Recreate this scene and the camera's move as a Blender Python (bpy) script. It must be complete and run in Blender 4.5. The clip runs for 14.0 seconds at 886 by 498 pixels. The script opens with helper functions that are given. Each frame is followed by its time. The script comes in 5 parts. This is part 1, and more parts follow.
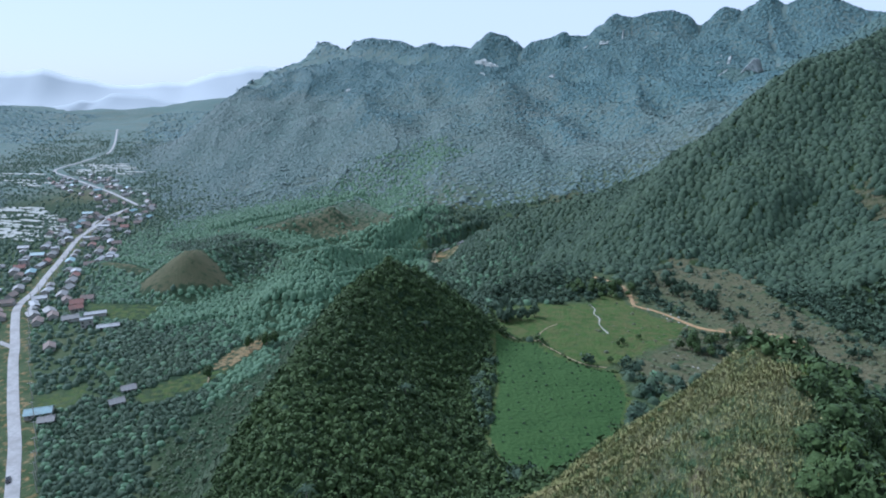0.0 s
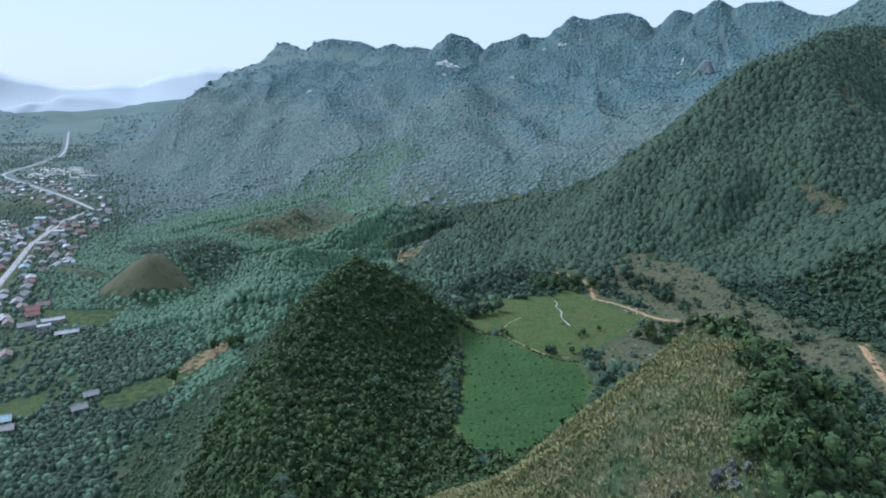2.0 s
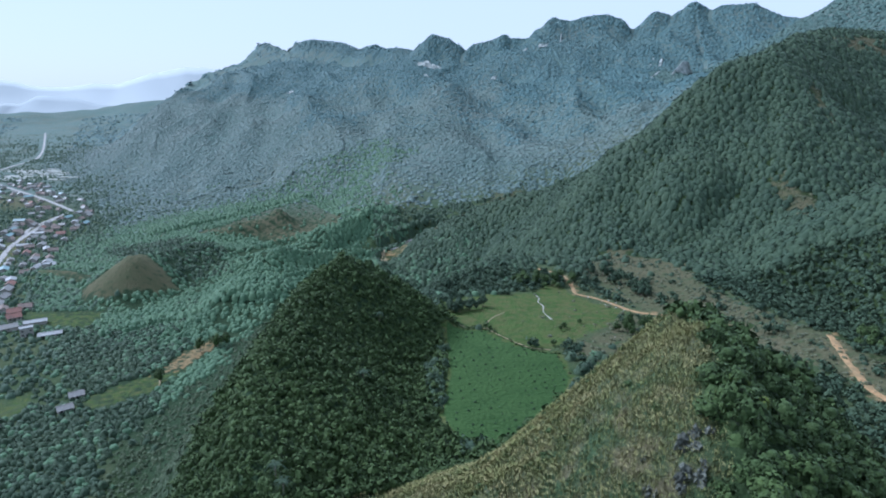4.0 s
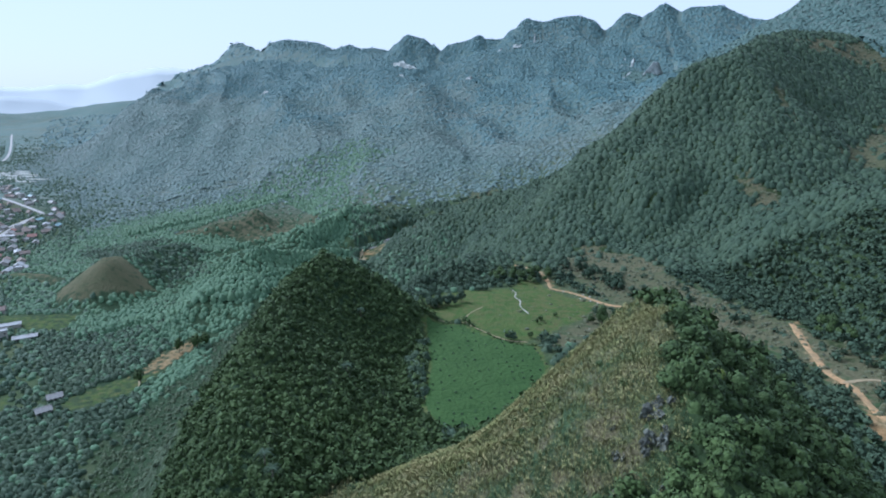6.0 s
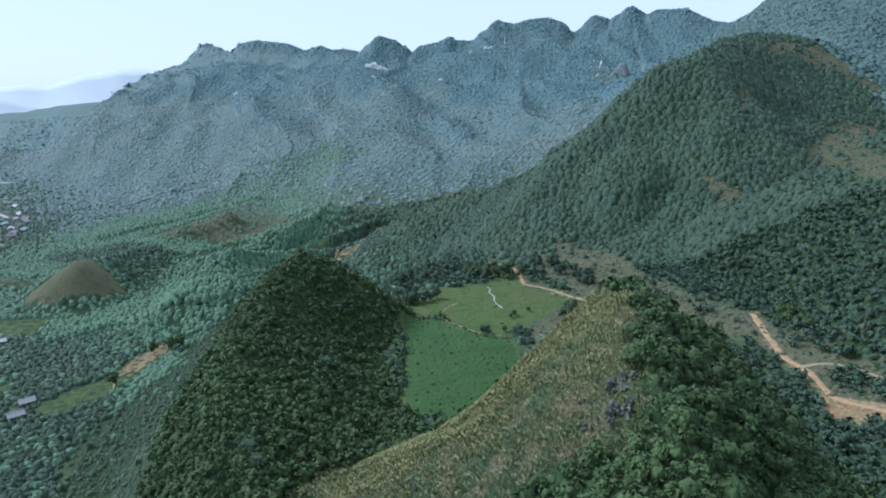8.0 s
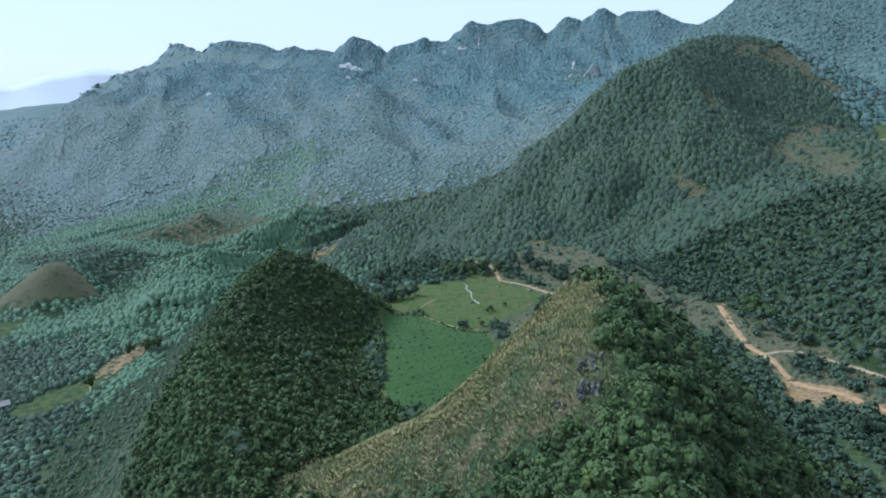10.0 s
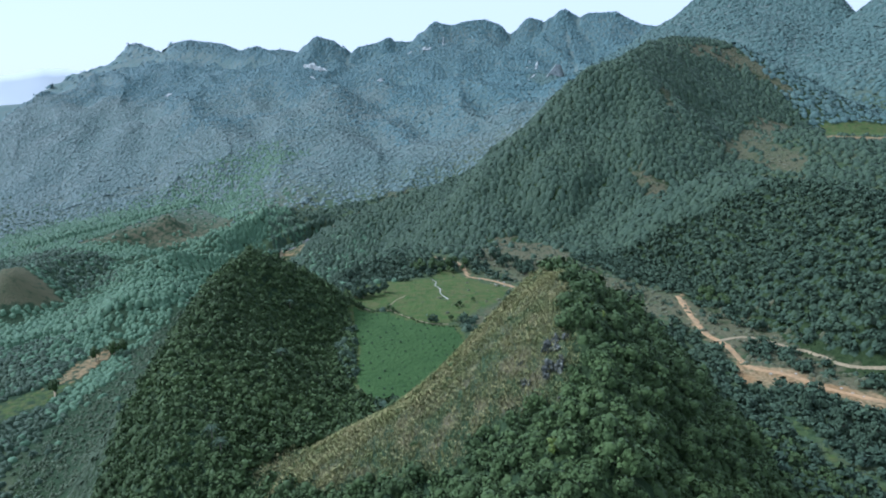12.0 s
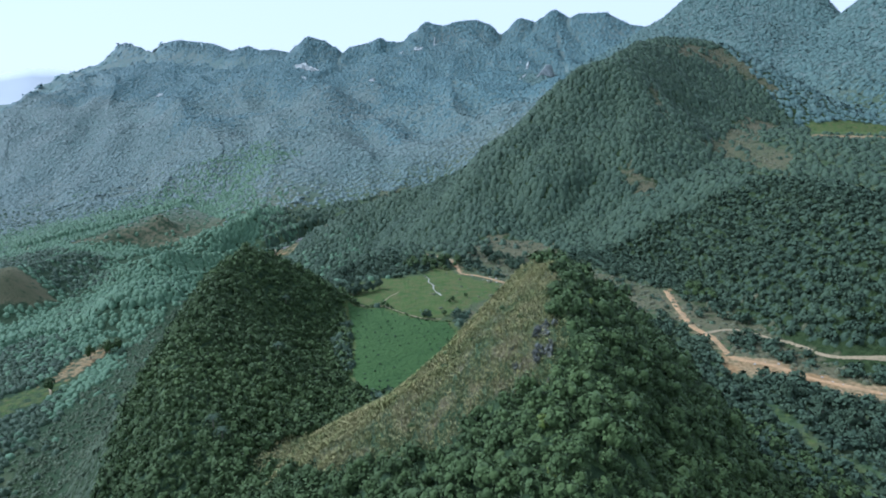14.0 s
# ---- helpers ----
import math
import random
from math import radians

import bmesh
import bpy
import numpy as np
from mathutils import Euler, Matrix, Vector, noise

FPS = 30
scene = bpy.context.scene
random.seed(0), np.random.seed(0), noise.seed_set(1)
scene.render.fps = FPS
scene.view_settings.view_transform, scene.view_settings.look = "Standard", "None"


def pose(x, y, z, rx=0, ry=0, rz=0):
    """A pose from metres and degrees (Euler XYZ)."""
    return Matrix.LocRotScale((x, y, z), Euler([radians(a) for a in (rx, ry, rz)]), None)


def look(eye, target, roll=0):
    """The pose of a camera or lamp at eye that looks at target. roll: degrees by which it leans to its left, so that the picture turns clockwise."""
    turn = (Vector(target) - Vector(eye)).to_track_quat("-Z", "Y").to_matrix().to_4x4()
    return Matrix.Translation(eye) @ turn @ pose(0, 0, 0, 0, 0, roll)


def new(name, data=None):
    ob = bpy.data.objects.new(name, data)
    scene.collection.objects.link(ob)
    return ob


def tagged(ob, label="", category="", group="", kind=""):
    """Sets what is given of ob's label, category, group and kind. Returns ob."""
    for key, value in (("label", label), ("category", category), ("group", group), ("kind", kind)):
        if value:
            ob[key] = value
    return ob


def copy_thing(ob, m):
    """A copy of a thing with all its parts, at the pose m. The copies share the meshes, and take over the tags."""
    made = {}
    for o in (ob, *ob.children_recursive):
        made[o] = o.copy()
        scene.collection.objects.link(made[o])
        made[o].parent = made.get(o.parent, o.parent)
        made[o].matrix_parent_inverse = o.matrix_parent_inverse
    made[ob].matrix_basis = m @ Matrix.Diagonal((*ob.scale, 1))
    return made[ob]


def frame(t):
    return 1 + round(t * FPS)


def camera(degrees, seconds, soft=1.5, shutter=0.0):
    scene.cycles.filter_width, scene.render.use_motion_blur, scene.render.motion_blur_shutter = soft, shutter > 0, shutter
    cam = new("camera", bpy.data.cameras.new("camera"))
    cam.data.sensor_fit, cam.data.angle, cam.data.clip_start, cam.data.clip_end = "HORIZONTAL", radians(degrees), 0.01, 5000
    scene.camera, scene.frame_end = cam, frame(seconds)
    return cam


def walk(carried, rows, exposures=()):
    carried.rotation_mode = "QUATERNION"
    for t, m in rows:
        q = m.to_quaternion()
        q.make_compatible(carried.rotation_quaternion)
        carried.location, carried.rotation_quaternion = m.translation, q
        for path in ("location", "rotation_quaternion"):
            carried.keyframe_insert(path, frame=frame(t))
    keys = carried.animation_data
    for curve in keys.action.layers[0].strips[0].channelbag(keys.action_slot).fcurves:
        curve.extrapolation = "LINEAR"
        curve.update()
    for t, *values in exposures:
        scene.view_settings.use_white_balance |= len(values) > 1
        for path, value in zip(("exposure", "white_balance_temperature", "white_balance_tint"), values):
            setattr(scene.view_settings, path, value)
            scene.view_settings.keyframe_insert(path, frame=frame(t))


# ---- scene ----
# The camera: a drone backing away over a spur. Rows: seconds, eye, yaw, pitch, roll in degrees.
cam = camera(72.0, 14.0, soft=1.9)
ROWS = [
    (0.0, 0.00, 0.00, 156.00, 0.000, -14.915, 0.270),
    (0.5, -0.29, -1.38, 156.01, -0.202, -14.910, 0.274),
    (1.0, -0.25, -2.71, 155.91, -0.743, -14.860, 0.270),
    (1.5, -0.55, -4.12, 155.99, -3.004, -14.839, 0.244),
    (2.0, -0.79, -5.52, 156.07, -3.486, -14.820, 0.224),
    (2.5, -0.99, -6.85, 155.94, -3.805, -14.793, 0.239),
    (3.0, -1.18, -8.29, 155.94, -4.052, -14.780, 0.229),
    (5.5, -2.67, -15.41, 156.02, -7.081, -14.733, 0.151),
    (6.0, -3.12, -16.99, 156.09, -7.378, -14.733, 0.159),
    (6.5, -3.61, -18.56, 156.12, -7.651, -14.709, 0.174),
    (7.0, -3.96, -19.98, 156.10, -8.447, -14.681, 0.170),
    (7.5, -4.30, -21.31, 156.02, -8.905, -14.659, 0.140),
    (8.0, -4.74, -22.77, 156.04, -9.957, -14.640, 0.100),
    (10.5, -6.75, -29.32, 156.04, -13.071, -14.584, 0.058),
    (11.0, -7.19, -30.76, 156.12, -14.170, -14.586, -0.006),
    (11.5, -7.66, -31.90, 156.03, -14.964, -14.583, -0.025),
    (12.0, -8.11, -32.98, 155.86, -15.438, -14.563, -0.003),
    (12.5, -8.52, -34.13, 155.72, -15.739, -14.554, -0.004),
    (13.0, -8.98, -35.36, 155.66, -15.960, -14.546, -0.038),
    (13.5, -9.57, -36.60, 155.67, -16.130, -14.550, -0.013),
    (14.0, -10.01, -37.69, 155.59, -16.236, -14.548, -0.020),
]


def aim(x, y, z, yaw, pitch, roll):
    return pose(x, y, z, 0, 0, yaw) @ pose(0, 0, 0, 90 + pitch, 0, 0) @ pose(0, 0, 0, 0, 0, roll)


walk(cam, [(t, aim(*place)) for t, *place in ROWS], [(0.0, 0.54, 5000, 14), (14.0, 0.75, 5000, 14)])
# ---- light: a bright hazy sky, the sun veiled behind it ----
SUN_TURN, SUN_HEIGHT = -58.0, 44.0
world = bpy.data.worlds.new("world")
scene.world = world
world.use_nodes = True
tree = world.node_tree
sky = tree.nodes.new("ShaderNodeTexSky")
sky.sky_type, sky.sun_disc = "NISHITA", False
sky.sun_elevation, sky.sun_rotation = radians(SUN_HEIGHT), radians(SUN_TURN)
sky.air_density, sky.dust_density, sky.ozone_density = 1.0, 1.0, 1.0
scaled = tree.nodes.new("ShaderNodeVectorMath")
scaled.operation = "SCALE"
scaled.inputs["Scale"].default_value = 0.10
veil = tree.nodes.new("ShaderNodeMix")
veil.data_type = "RGBA"
veil.inputs["Factor"].default_value = 0.88
veil.inputs["B"].default_value = (0.54, 0.572, 0.585, 1)
tree.links.new(sky.outputs["Color"], scaled.inputs[0])
tree.links.new(scaled.outputs["Vector"], veil.inputs["A"])
tree.links.new(veil.outputs["Result"], tree.nodes["Background"].inputs["Color"])
tree.nodes["Background"].inputs["Strength"].default_value = 1.0
lamp = bpy.data.lights.new("sun", "SUN")
lamp.energy, lamp.angle, lamp.color = 3.2, radians(26), (1.0, 0.96, 0.9)
way = Vector((math.sin(radians(SUN_TURN)) * math.cos(radians(SUN_HEIGHT)), math.cos(radians(SUN_TURN)) * math.cos(radians(SUN_HEIGHT)), math.sin(radians(SUN_HEIGHT))))
sun = new("sun", lamp)
sun.matrix_world = look(way * 800, (0, 0, 0))
# ---- materials ----
class Shader:
    """A node material in the making: colours, noises and mixes over one Principled surface."""

    def __init__(self, name, roughness=0.8, metal=0.0):
        self.made = bpy.data.materials.new(name)
        self.made.use_nodes = True
        self.nodes, self.links = self.made.node_tree.nodes, self.made.node_tree.links
        self.surface = self.nodes["Principled BSDF"]
        self.surface.inputs["Roughness"].default_value, self.surface.inputs["Metallic"].default_value = roughness, metal
        self.place = self.nodes.new("ShaderNodeNewGeometry").outputs["Position"]

    def noise(self, metres, detail=3.0, low=0.35, high=0.65, stretch=None):
        node = self.nodes.new("ShaderNodeTexNoise")
        node.inputs["Scale"].default_value, node.inputs["Detail"].default_value = 1 / metres, detail
        place = self.place
        if stretch:
            scaled = self.nodes.new("ShaderNodeVectorMath")
            scaled.operation = "MULTIPLY"
            scaled.inputs[1].default_value = stretch
            self.links.new(place, scaled.inputs[0])
            place = scaled.outputs["Vector"]
        self.links.new(place, node.inputs["Vector"])
        return self.span(node.outputs["Fac"], low, high)

    def span(self, value, low, high):
        node = self.nodes.new("ShaderNodeMapRange")
        node.inputs["From Min"].default_value, node.inputs["From Max"].default_value = low, high
        self.links.new(value, node.inputs["Value"])
        return node.outputs["Result"]

    def attribute(self, name):
        node = self.nodes.new("ShaderNodeAttribute")
        node.attribute_name = name
        return node

    def mix(self, fac, a, b):
        node = self.nodes.new("ShaderNodeMix")
        node.data_type = "RGBA"
        for key, value in (("Factor", fac), ("A", a), ("B", b)):
            if isinstance(value, tuple):
                node.inputs[key].default_value = (*value, 1)
            elif isinstance(value, float):
                node.inputs[key].default_value = value
            else:
                self.links.new(value, node.inputs[key])
        return node.outputs["Result"]

    def sum(self, a, b, how="ADD"):
        node = self.nodes.new("ShaderNodeMath")
        node.operation = how
        for i, value in enumerate((a, b)):
            if isinstance(value, float):
                node.inputs[i].default_value = value
            else:
                self.links.new(value, node.inputs[i])
        return node.outputs["Value"]

    def ramp(self, value, *stops):
        node = self.nodes.new("ShaderNodeValToRGB")
        ends = node.color_ramp.elements
        while len(ends) < len(stops):
            ends.new(0.5)
        for end, (at, colour) in zip(ends, stops):
            end.position, end.color = at, (*colour, 1)
        self.links.new(value, node.inputs["Fac"])
        return node.outputs["Color"]

    def paint(self, colour):
        if isinstance(colour, tuple):
            self.surface.inputs["Base Color"].default_value = (*colour, 1)
        else:
            self.links.new(colour, self.surface.inputs["Base Color"])
        return self

    def bump(self, value, metres, strength=0.6):
        node = self.nodes.new("ShaderNodeBump")
        node.inputs["Distance"].default_value, node.inputs["Strength"].default_value = metres, strength
        self.links.new(value, node.inputs["Height"])
        self.links.new(node.outputs["Normal"], self.surface.inputs["Normal"])
        return self


def leafy(name, dark, mid, light, odd, roughness=0.65, fuzz=0.15, broad=38.0):
    """Foliage: each tree has a tone of its own, each leaf a little of its own, with patches over the hillside."""
    s = Shader(name, roughness)
    tone = s.attribute("tone").outputs["Fac"]
    own = s.nodes.new("ShaderNodeObjectInfo").outputs["Random"]
    leaf = s.nodes.new("ShaderNodeNewGeometry").outputs["Random Per Island"]
    tone = s.sum(s.sum(tone, own), 1.0, "MODULO")
    tone = s.sum(s.sum(tone, 0.52, "MULTIPLY"), s.sum(leaf, 0.3, "MULTIPLY"))
    tone = s.sum(s.sum(tone, 0.9, "MULTIPLY"), s.sum(s.noise(0.55, 2.0), 0.12, "MULTIPLY"))
    tone = s.sum(s.sum(tone, 0.78 if broad < 50 else 0.58, "MULTIPLY"), s.sum(s.noise(broad, 4.0), 0.26 if broad < 50 else 0.42, "MULTIPLY"))
    s.paint(s.ramp(tone, (0.0, dark), (0.42, mid), (0.84, light), (0.97, odd)))
    s.surface.inputs["Specular IOR Level"].default_value = 0.12
    s.bump(s.noise(0.4 if broad < 50 else 1.1, 3.0, 0.2, 0.8), 0.35 if broad < 50 else 1.0, 0.5)
    s.surface.inputs["Sheen Weight"].default_value, s.surface.inputs["Sheen Roughness"].default_value = fuzz, 0.6
    s.surface.inputs["Sheen Tint"].default_value = (0.9, 1.0, 0.95, 1)
    return s.made


FOREST = leafy("forest leaves", (0.031, 0.054, 0.017), (0.045, 0.075, 0.022), (0.066, 0.104, 0.030), (0.104, 0.128, 0.028), fuzz=0.05)
PLANTATION = leafy("plantation leaves", (0.060, 0.114, 0.064), (0.079, 0.144, 0.078), (0.100, 0.167, 0.088), (0.118, 0.173, 0.087), fuzz=0.05)
# blue grey of aerial haze is painted into this scrub's base colours
HAZED_SCRUB = leafy("haze tinted hillside scrub", (0.082, 0.130, 0.118), (0.103, 0.148, 0.132), (0.126, 0.162, 0.144), (0.147, 0.170, 0.150), fuzz=0.04, broad=110.0)
# far leaves carry the haze in their colours: blue as strong as green
HAZED_RANGE_WOOD = leafy("haze tinted range leaves", (0.058, 0.116, 0.120), (0.076, 0.138, 0.138), (0.096, 0.156, 0.152), (0.118, 0.168, 0.160), fuzz=0.04, broad=110.0)
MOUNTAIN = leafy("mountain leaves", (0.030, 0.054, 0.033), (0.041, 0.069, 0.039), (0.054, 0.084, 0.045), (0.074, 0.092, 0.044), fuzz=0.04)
# lighter, bluer leaves for the farther mountain: some haze is painted in
HAZED_FAR_WOOD = leafy("haze tinted mountain leaves", (0.050, 0.094, 0.084), (0.070, 0.118, 0.102), (0.090, 0.138, 0.114), (0.114, 0.146, 0.114), fuzz=0.04)
VALLEY_TREES = leafy("valley trees", (0.040, 0.072, 0.046), (0.055, 0.091, 0.057), (0.074, 0.110, 0.068), (0.098, 0.120, 0.066), fuzz=0.04)


def soil():
    s = Shader("soil and grass", 0.95)
    s.surface.inputs["Specular IOR Level"].default_value = 0.1
    grain, patch, broad = s.noise(1.3, 4.0), s.noise(9.0, 4.0), s.noise(70.0, 4.0)
    cover = s.attribute("cover").outputs["Color"]
    split = s.nodes.new("ShaderNodeSeparateColor")
    s.links.new(cover, split.inputs["Color"])
    field, dirt, dry = split.outputs["Red"], split.outputs["Green"], split.outputs["Blue"]
    green = s.mix(patch, s.mix(grain, (0.026, 0.046, 0.02), (0.048, 0.078, 0.032)), s.mix(broad, (0.052, 0.08, 0.036), (0.08, 0.088, 0.046)))
    straw = s.mix(grain, s.mix(patch, (0.094, 0.087, 0.05), (0.062, 0.072, 0.036)), s.mix(broad, (0.122, 0.106, 0.064), (0.078, 0.084, 0.044)))
    lawn = s.mix(s.noise(0.9, 5.0), s.mix(patch, (0.024, 0.054, 0.016), (0.039, 0.078, 0.023)), s.mix(broad, (0.050, 0.090, 0.029), (0.034, 0.068, 0.020)))
    meadow = s.mix(s.noise(3.0, 5.0), s.mix(patch, (0.038, 0.074, 0.018), (0.054, 0.092, 0.024)), s.mix(broad, (0.072, 0.092, 0.030), (0.088, 0.088, 0.036)))
    lawn = s.mix(s.span(field, 0.86, 0.96), meadow, lawn)
    earth = s.mix(patch, s.mix(grain, (0.17, 0.11, 0.05), (0.24, 0.16, 0.075)), s.mix(grain, (0.09, 0.09, 0.045), (0.27, 0.2, 0.11)))
    floor = s.nodes.new("ShaderNodeSeparateColor")
    s.links.new(s.attribute("floor").outputs["Color"], floor.inputs["Color"])
    # shade between the trees is painted in: a darker green floor
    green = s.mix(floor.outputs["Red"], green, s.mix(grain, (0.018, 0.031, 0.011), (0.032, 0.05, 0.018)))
    # far ground takes a blue grey base colour in place of haze
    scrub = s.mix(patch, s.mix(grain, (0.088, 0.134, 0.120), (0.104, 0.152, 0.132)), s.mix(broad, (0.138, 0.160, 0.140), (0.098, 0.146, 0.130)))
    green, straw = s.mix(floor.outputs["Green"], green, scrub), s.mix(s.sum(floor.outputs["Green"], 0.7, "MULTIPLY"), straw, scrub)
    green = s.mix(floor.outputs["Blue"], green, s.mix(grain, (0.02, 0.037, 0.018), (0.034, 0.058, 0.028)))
    edge = s.sum(s.noise(4.0, 4.0, 0.3, 0.7), 0.5, "SUBTRACT")
    worn = lambda mask: s.span(s.sum(mask, s.sum(edge, 0.7, "MULTIPLY")), 0.35, 0.65)
    s.paint(s.mix(worn(dirt), s.mix(worn(field), s.mix(worn(dry), green, straw), lawn), earth))
    s.bump(s.sum(grain, patch), 0.5)
    return s.made


def mottled(name, a, b, metres, roughness=0.8, c=None, relief=0.03, metal=0.0, stretch=None):
    s = Shader(name, roughness, metal)
    fine = s.noise(metres, 5.0, stretch=stretch)
    colour = s.mix(fine, a, b)
    if c:
        colour = s.mix(s.noise(metres * 5, 4.0, 0.45, 0.75), colour, c)
    s.paint(colour).bump(fine, relief)
    return s.made


SOIL = soil()
ASPHALT = mottled("pale worn road", (0.25, 0.245, 0.235), (0.32, 0.315, 0.30), 1.5, 0.9, (0.2, 0.195, 0.18))
TRACK = mottled("orange earth track", (0.25, 0.155, 0.068), (0.34, 0.22, 0.105), 0.9, 0.95, (0.15, 0.12, 0.06))
PATH = mottled("pale trodden earth", (0.26, 0.2, 0.12), (0.17, 0.15, 0.08), 0.7, 0.95)
GRAVEL = mottled("pale stream gravel", (0.33, 0.32, 0.28), (0.2, 0.2, 0.16), 0.8, 0.8)
LIMESTONE = mottled("grey limestone", (0.045, 0.051, 0.04), (0.16, 0.172, 0.14), 0.35, 0.9, (0.03, 0.034, 0.027), 0.15)
CLIFF = mottled("pale limestone cliff", (0.2, 0.225, 0.215), (0.38, 0.41, 0.385), 3.0, 0.95, (0.11, 0.13, 0.125), 0.6, stretch=(1, 1, 0.35))
BARK = mottled("bark", (0.09, 0.07, 0.05), (0.16, 0.13, 0.1), 0.15, 0.95)
PLASTER = mottled("weathered plaster", (0.26, 0.25, 0.23), (0.38, 0.37, 0.34), 0.9, 0.85, (0.28, 0.26, 0.22))
ROOF_GREY = mottled("grey roof sheeting", (0.15, 0.15, 0.145), (0.22, 0.22, 0.21), 0.8, 0.6, (0.17, 0.16, 0.14))
ROOF_WHITE = mottled("pale roof sheeting", (0.22, 0.235, 0.24), (0.32, 0.33, 0.33), 0.8, 0.6, (0.16, 0.16, 0.15))
ROOF_RED = mottled("red roof tiles", (0.2, 0.095, 0.075), (0.26, 0.13, 0.1), 0.6, 0.8, (0.15, 0.095, 0.08))
ROOF_BROWN = mottled("brown roof tiles", (0.16, 0.12, 0.10), (0.22, 0.17, 0.14), 0.6, 0.85, (0.12, 0.11, 0.1))
ROOF_BLUE = mottled("blue green roof sheeting", (0.14, 0.24, 0.26), (0.19, 0.30, 0.31), 0.8, 0.55, (0.13, 0.18, 0.18))
DARK_OPENING = mottled("dark opening", (0.02, 0.02, 0.022), (0.035, 0.035, 0.036), 0.5, 0.4)
WATER = mottled("shallow paddy water", (0.19, 0.20, 0.165), (0.27, 0.275, 0.235), 6.0, 0.4, (0.13, 0.155, 0.10))
CAR_PAINT = mottled("dark car paint", (0.03, 0.03, 0.035), (0.045, 0.045, 0.05), 0.5, 0.25)
RUBBER = mottled("tyre rubber", (0.015, 0.015, 0.015), (0.025, 0.025, 0.025), 0.2, 0.8)
GLASS = mottled("dark car glass", (0.02, 0.025, 0.03), (0.03, 0.035, 0.04), 0.5, 0.08)


def reed(name, low, high, plume):
    s = Shader(name, 0.75)
    leaf = s.nodes.new("ShaderNodeNewGeometry").outputs["Random Per Island"]
    tone = s.attribute("tone").outputs["Fac"]
    dry = s.sum(s.sum(s.sum(tone, tone, "MULTIPLY"), 0.26, "MULTIPLY"), s.sum(s.noise(7.0, 6.0, 0.38, 0.68), 0.78, "MULTIPLY"))
    s.paint(s.mix(dry, s.mix(leaf, low, high), s.mix(leaf, high, plume)))
    return s.made


REED = reed("tall reed grass", (0.105, 0.142, 0.036), (0.195, 0.205, 0.058), (0.44, 0.370, 0.185))
# ---- the lie of the land ----
def lattice(ix, iy, seed):
    n = (ix * 374761393 + iy * 668265263 + seed * 974634721) & 0x7FFFFFFF
    n = ((n ^ (n >> 13)) * 1274126177) & 0x7FFFFFFF
    n = ((n ^ (n >> 16)) * 1103515245) & 0x7FFFFFFF
    return (n & 0xFFFF) / 32767.5 - 1.0


def noise2(x, y, scale, seed=0):
    """Smooth noise from -1 to 1 with waves of about that many metres."""
    u, v = np.asarray(x, float) / scale + 1000.37, np.asarray(y, float) / scale + 1000.71
    iu, iv = np.floor(u).astype(np.int64), np.floor(v).astype(np.int64)
    fu, fv = u - iu, v - iv
    fu, fv = fu * fu * (3 - 2 * fu), fv * fv * (3 - 2 * fv)
    a, b = lattice(iu, iv, seed), lattice(iu + 1, iv, seed)
    c, d = lattice(iu, iv + 1, seed), lattice(iu + 1, iv + 1, seed)
    return (a * (1 - fu) + b * fu) * (1 - fv) + (c * (1 - fu) + d * fu) * fv


def fbm(x, y, scale, seed=0, octaves=3):
    return sum(noise2(x, y, scale / 2.1**k, seed + k) * 0.5**k for k in range(octaves))


def smooth(a, b, v):
    t = np.clip((v - a) / (b - a), 0, 1)
    return t * t * (3 - 2 * t)


def soft_max(a, b, k):
    h = np.clip(0.5 + 0.5 * (a - b) / k, 0, 1)
    return b * (1 - h) + a * h + k * h * (1 - h)


def ridge(x, y, crest, round_off, cliff=0.0, reach=40.0):
    """Height of a ridge over its crest line: points of x, y, height, slope on the line's left and on its right."""
    best = np.full(np.shape(x), -1e4)
    for (x0, y0, z0, l0, r0), (x1, y1, z1, l1, r1) in zip(crest, crest[1:]):
        dx, dy = x1 - x0, y1 - y0
        t = np.clip(((x - x0) * dx + (y - y0) * dy) / (dx * dx + dy * dy), 0, 1)
        px, py = x - x0 - t * dx, y - y0 - t * dy
        d = np.hypot(px, py)
        side = smooth(-0.5, 0.5, (dx * py - dy * px) / (np.hypot(dx, dy) * (d + 1e-6)))
        k = (l0 + (l1 - l0) * t) * side + (r0 + (r1 - r0) * t) * (1 - side)
        z = z0 + (z1 - z0) * t - k * (np.sqrt(d * d + round_off**2) - round_off)
        if cliff:
            z = z - cliff * (1 - np.exp(-((d / reach) ** 2)))
        best = np.maximum(best, z)
    return best


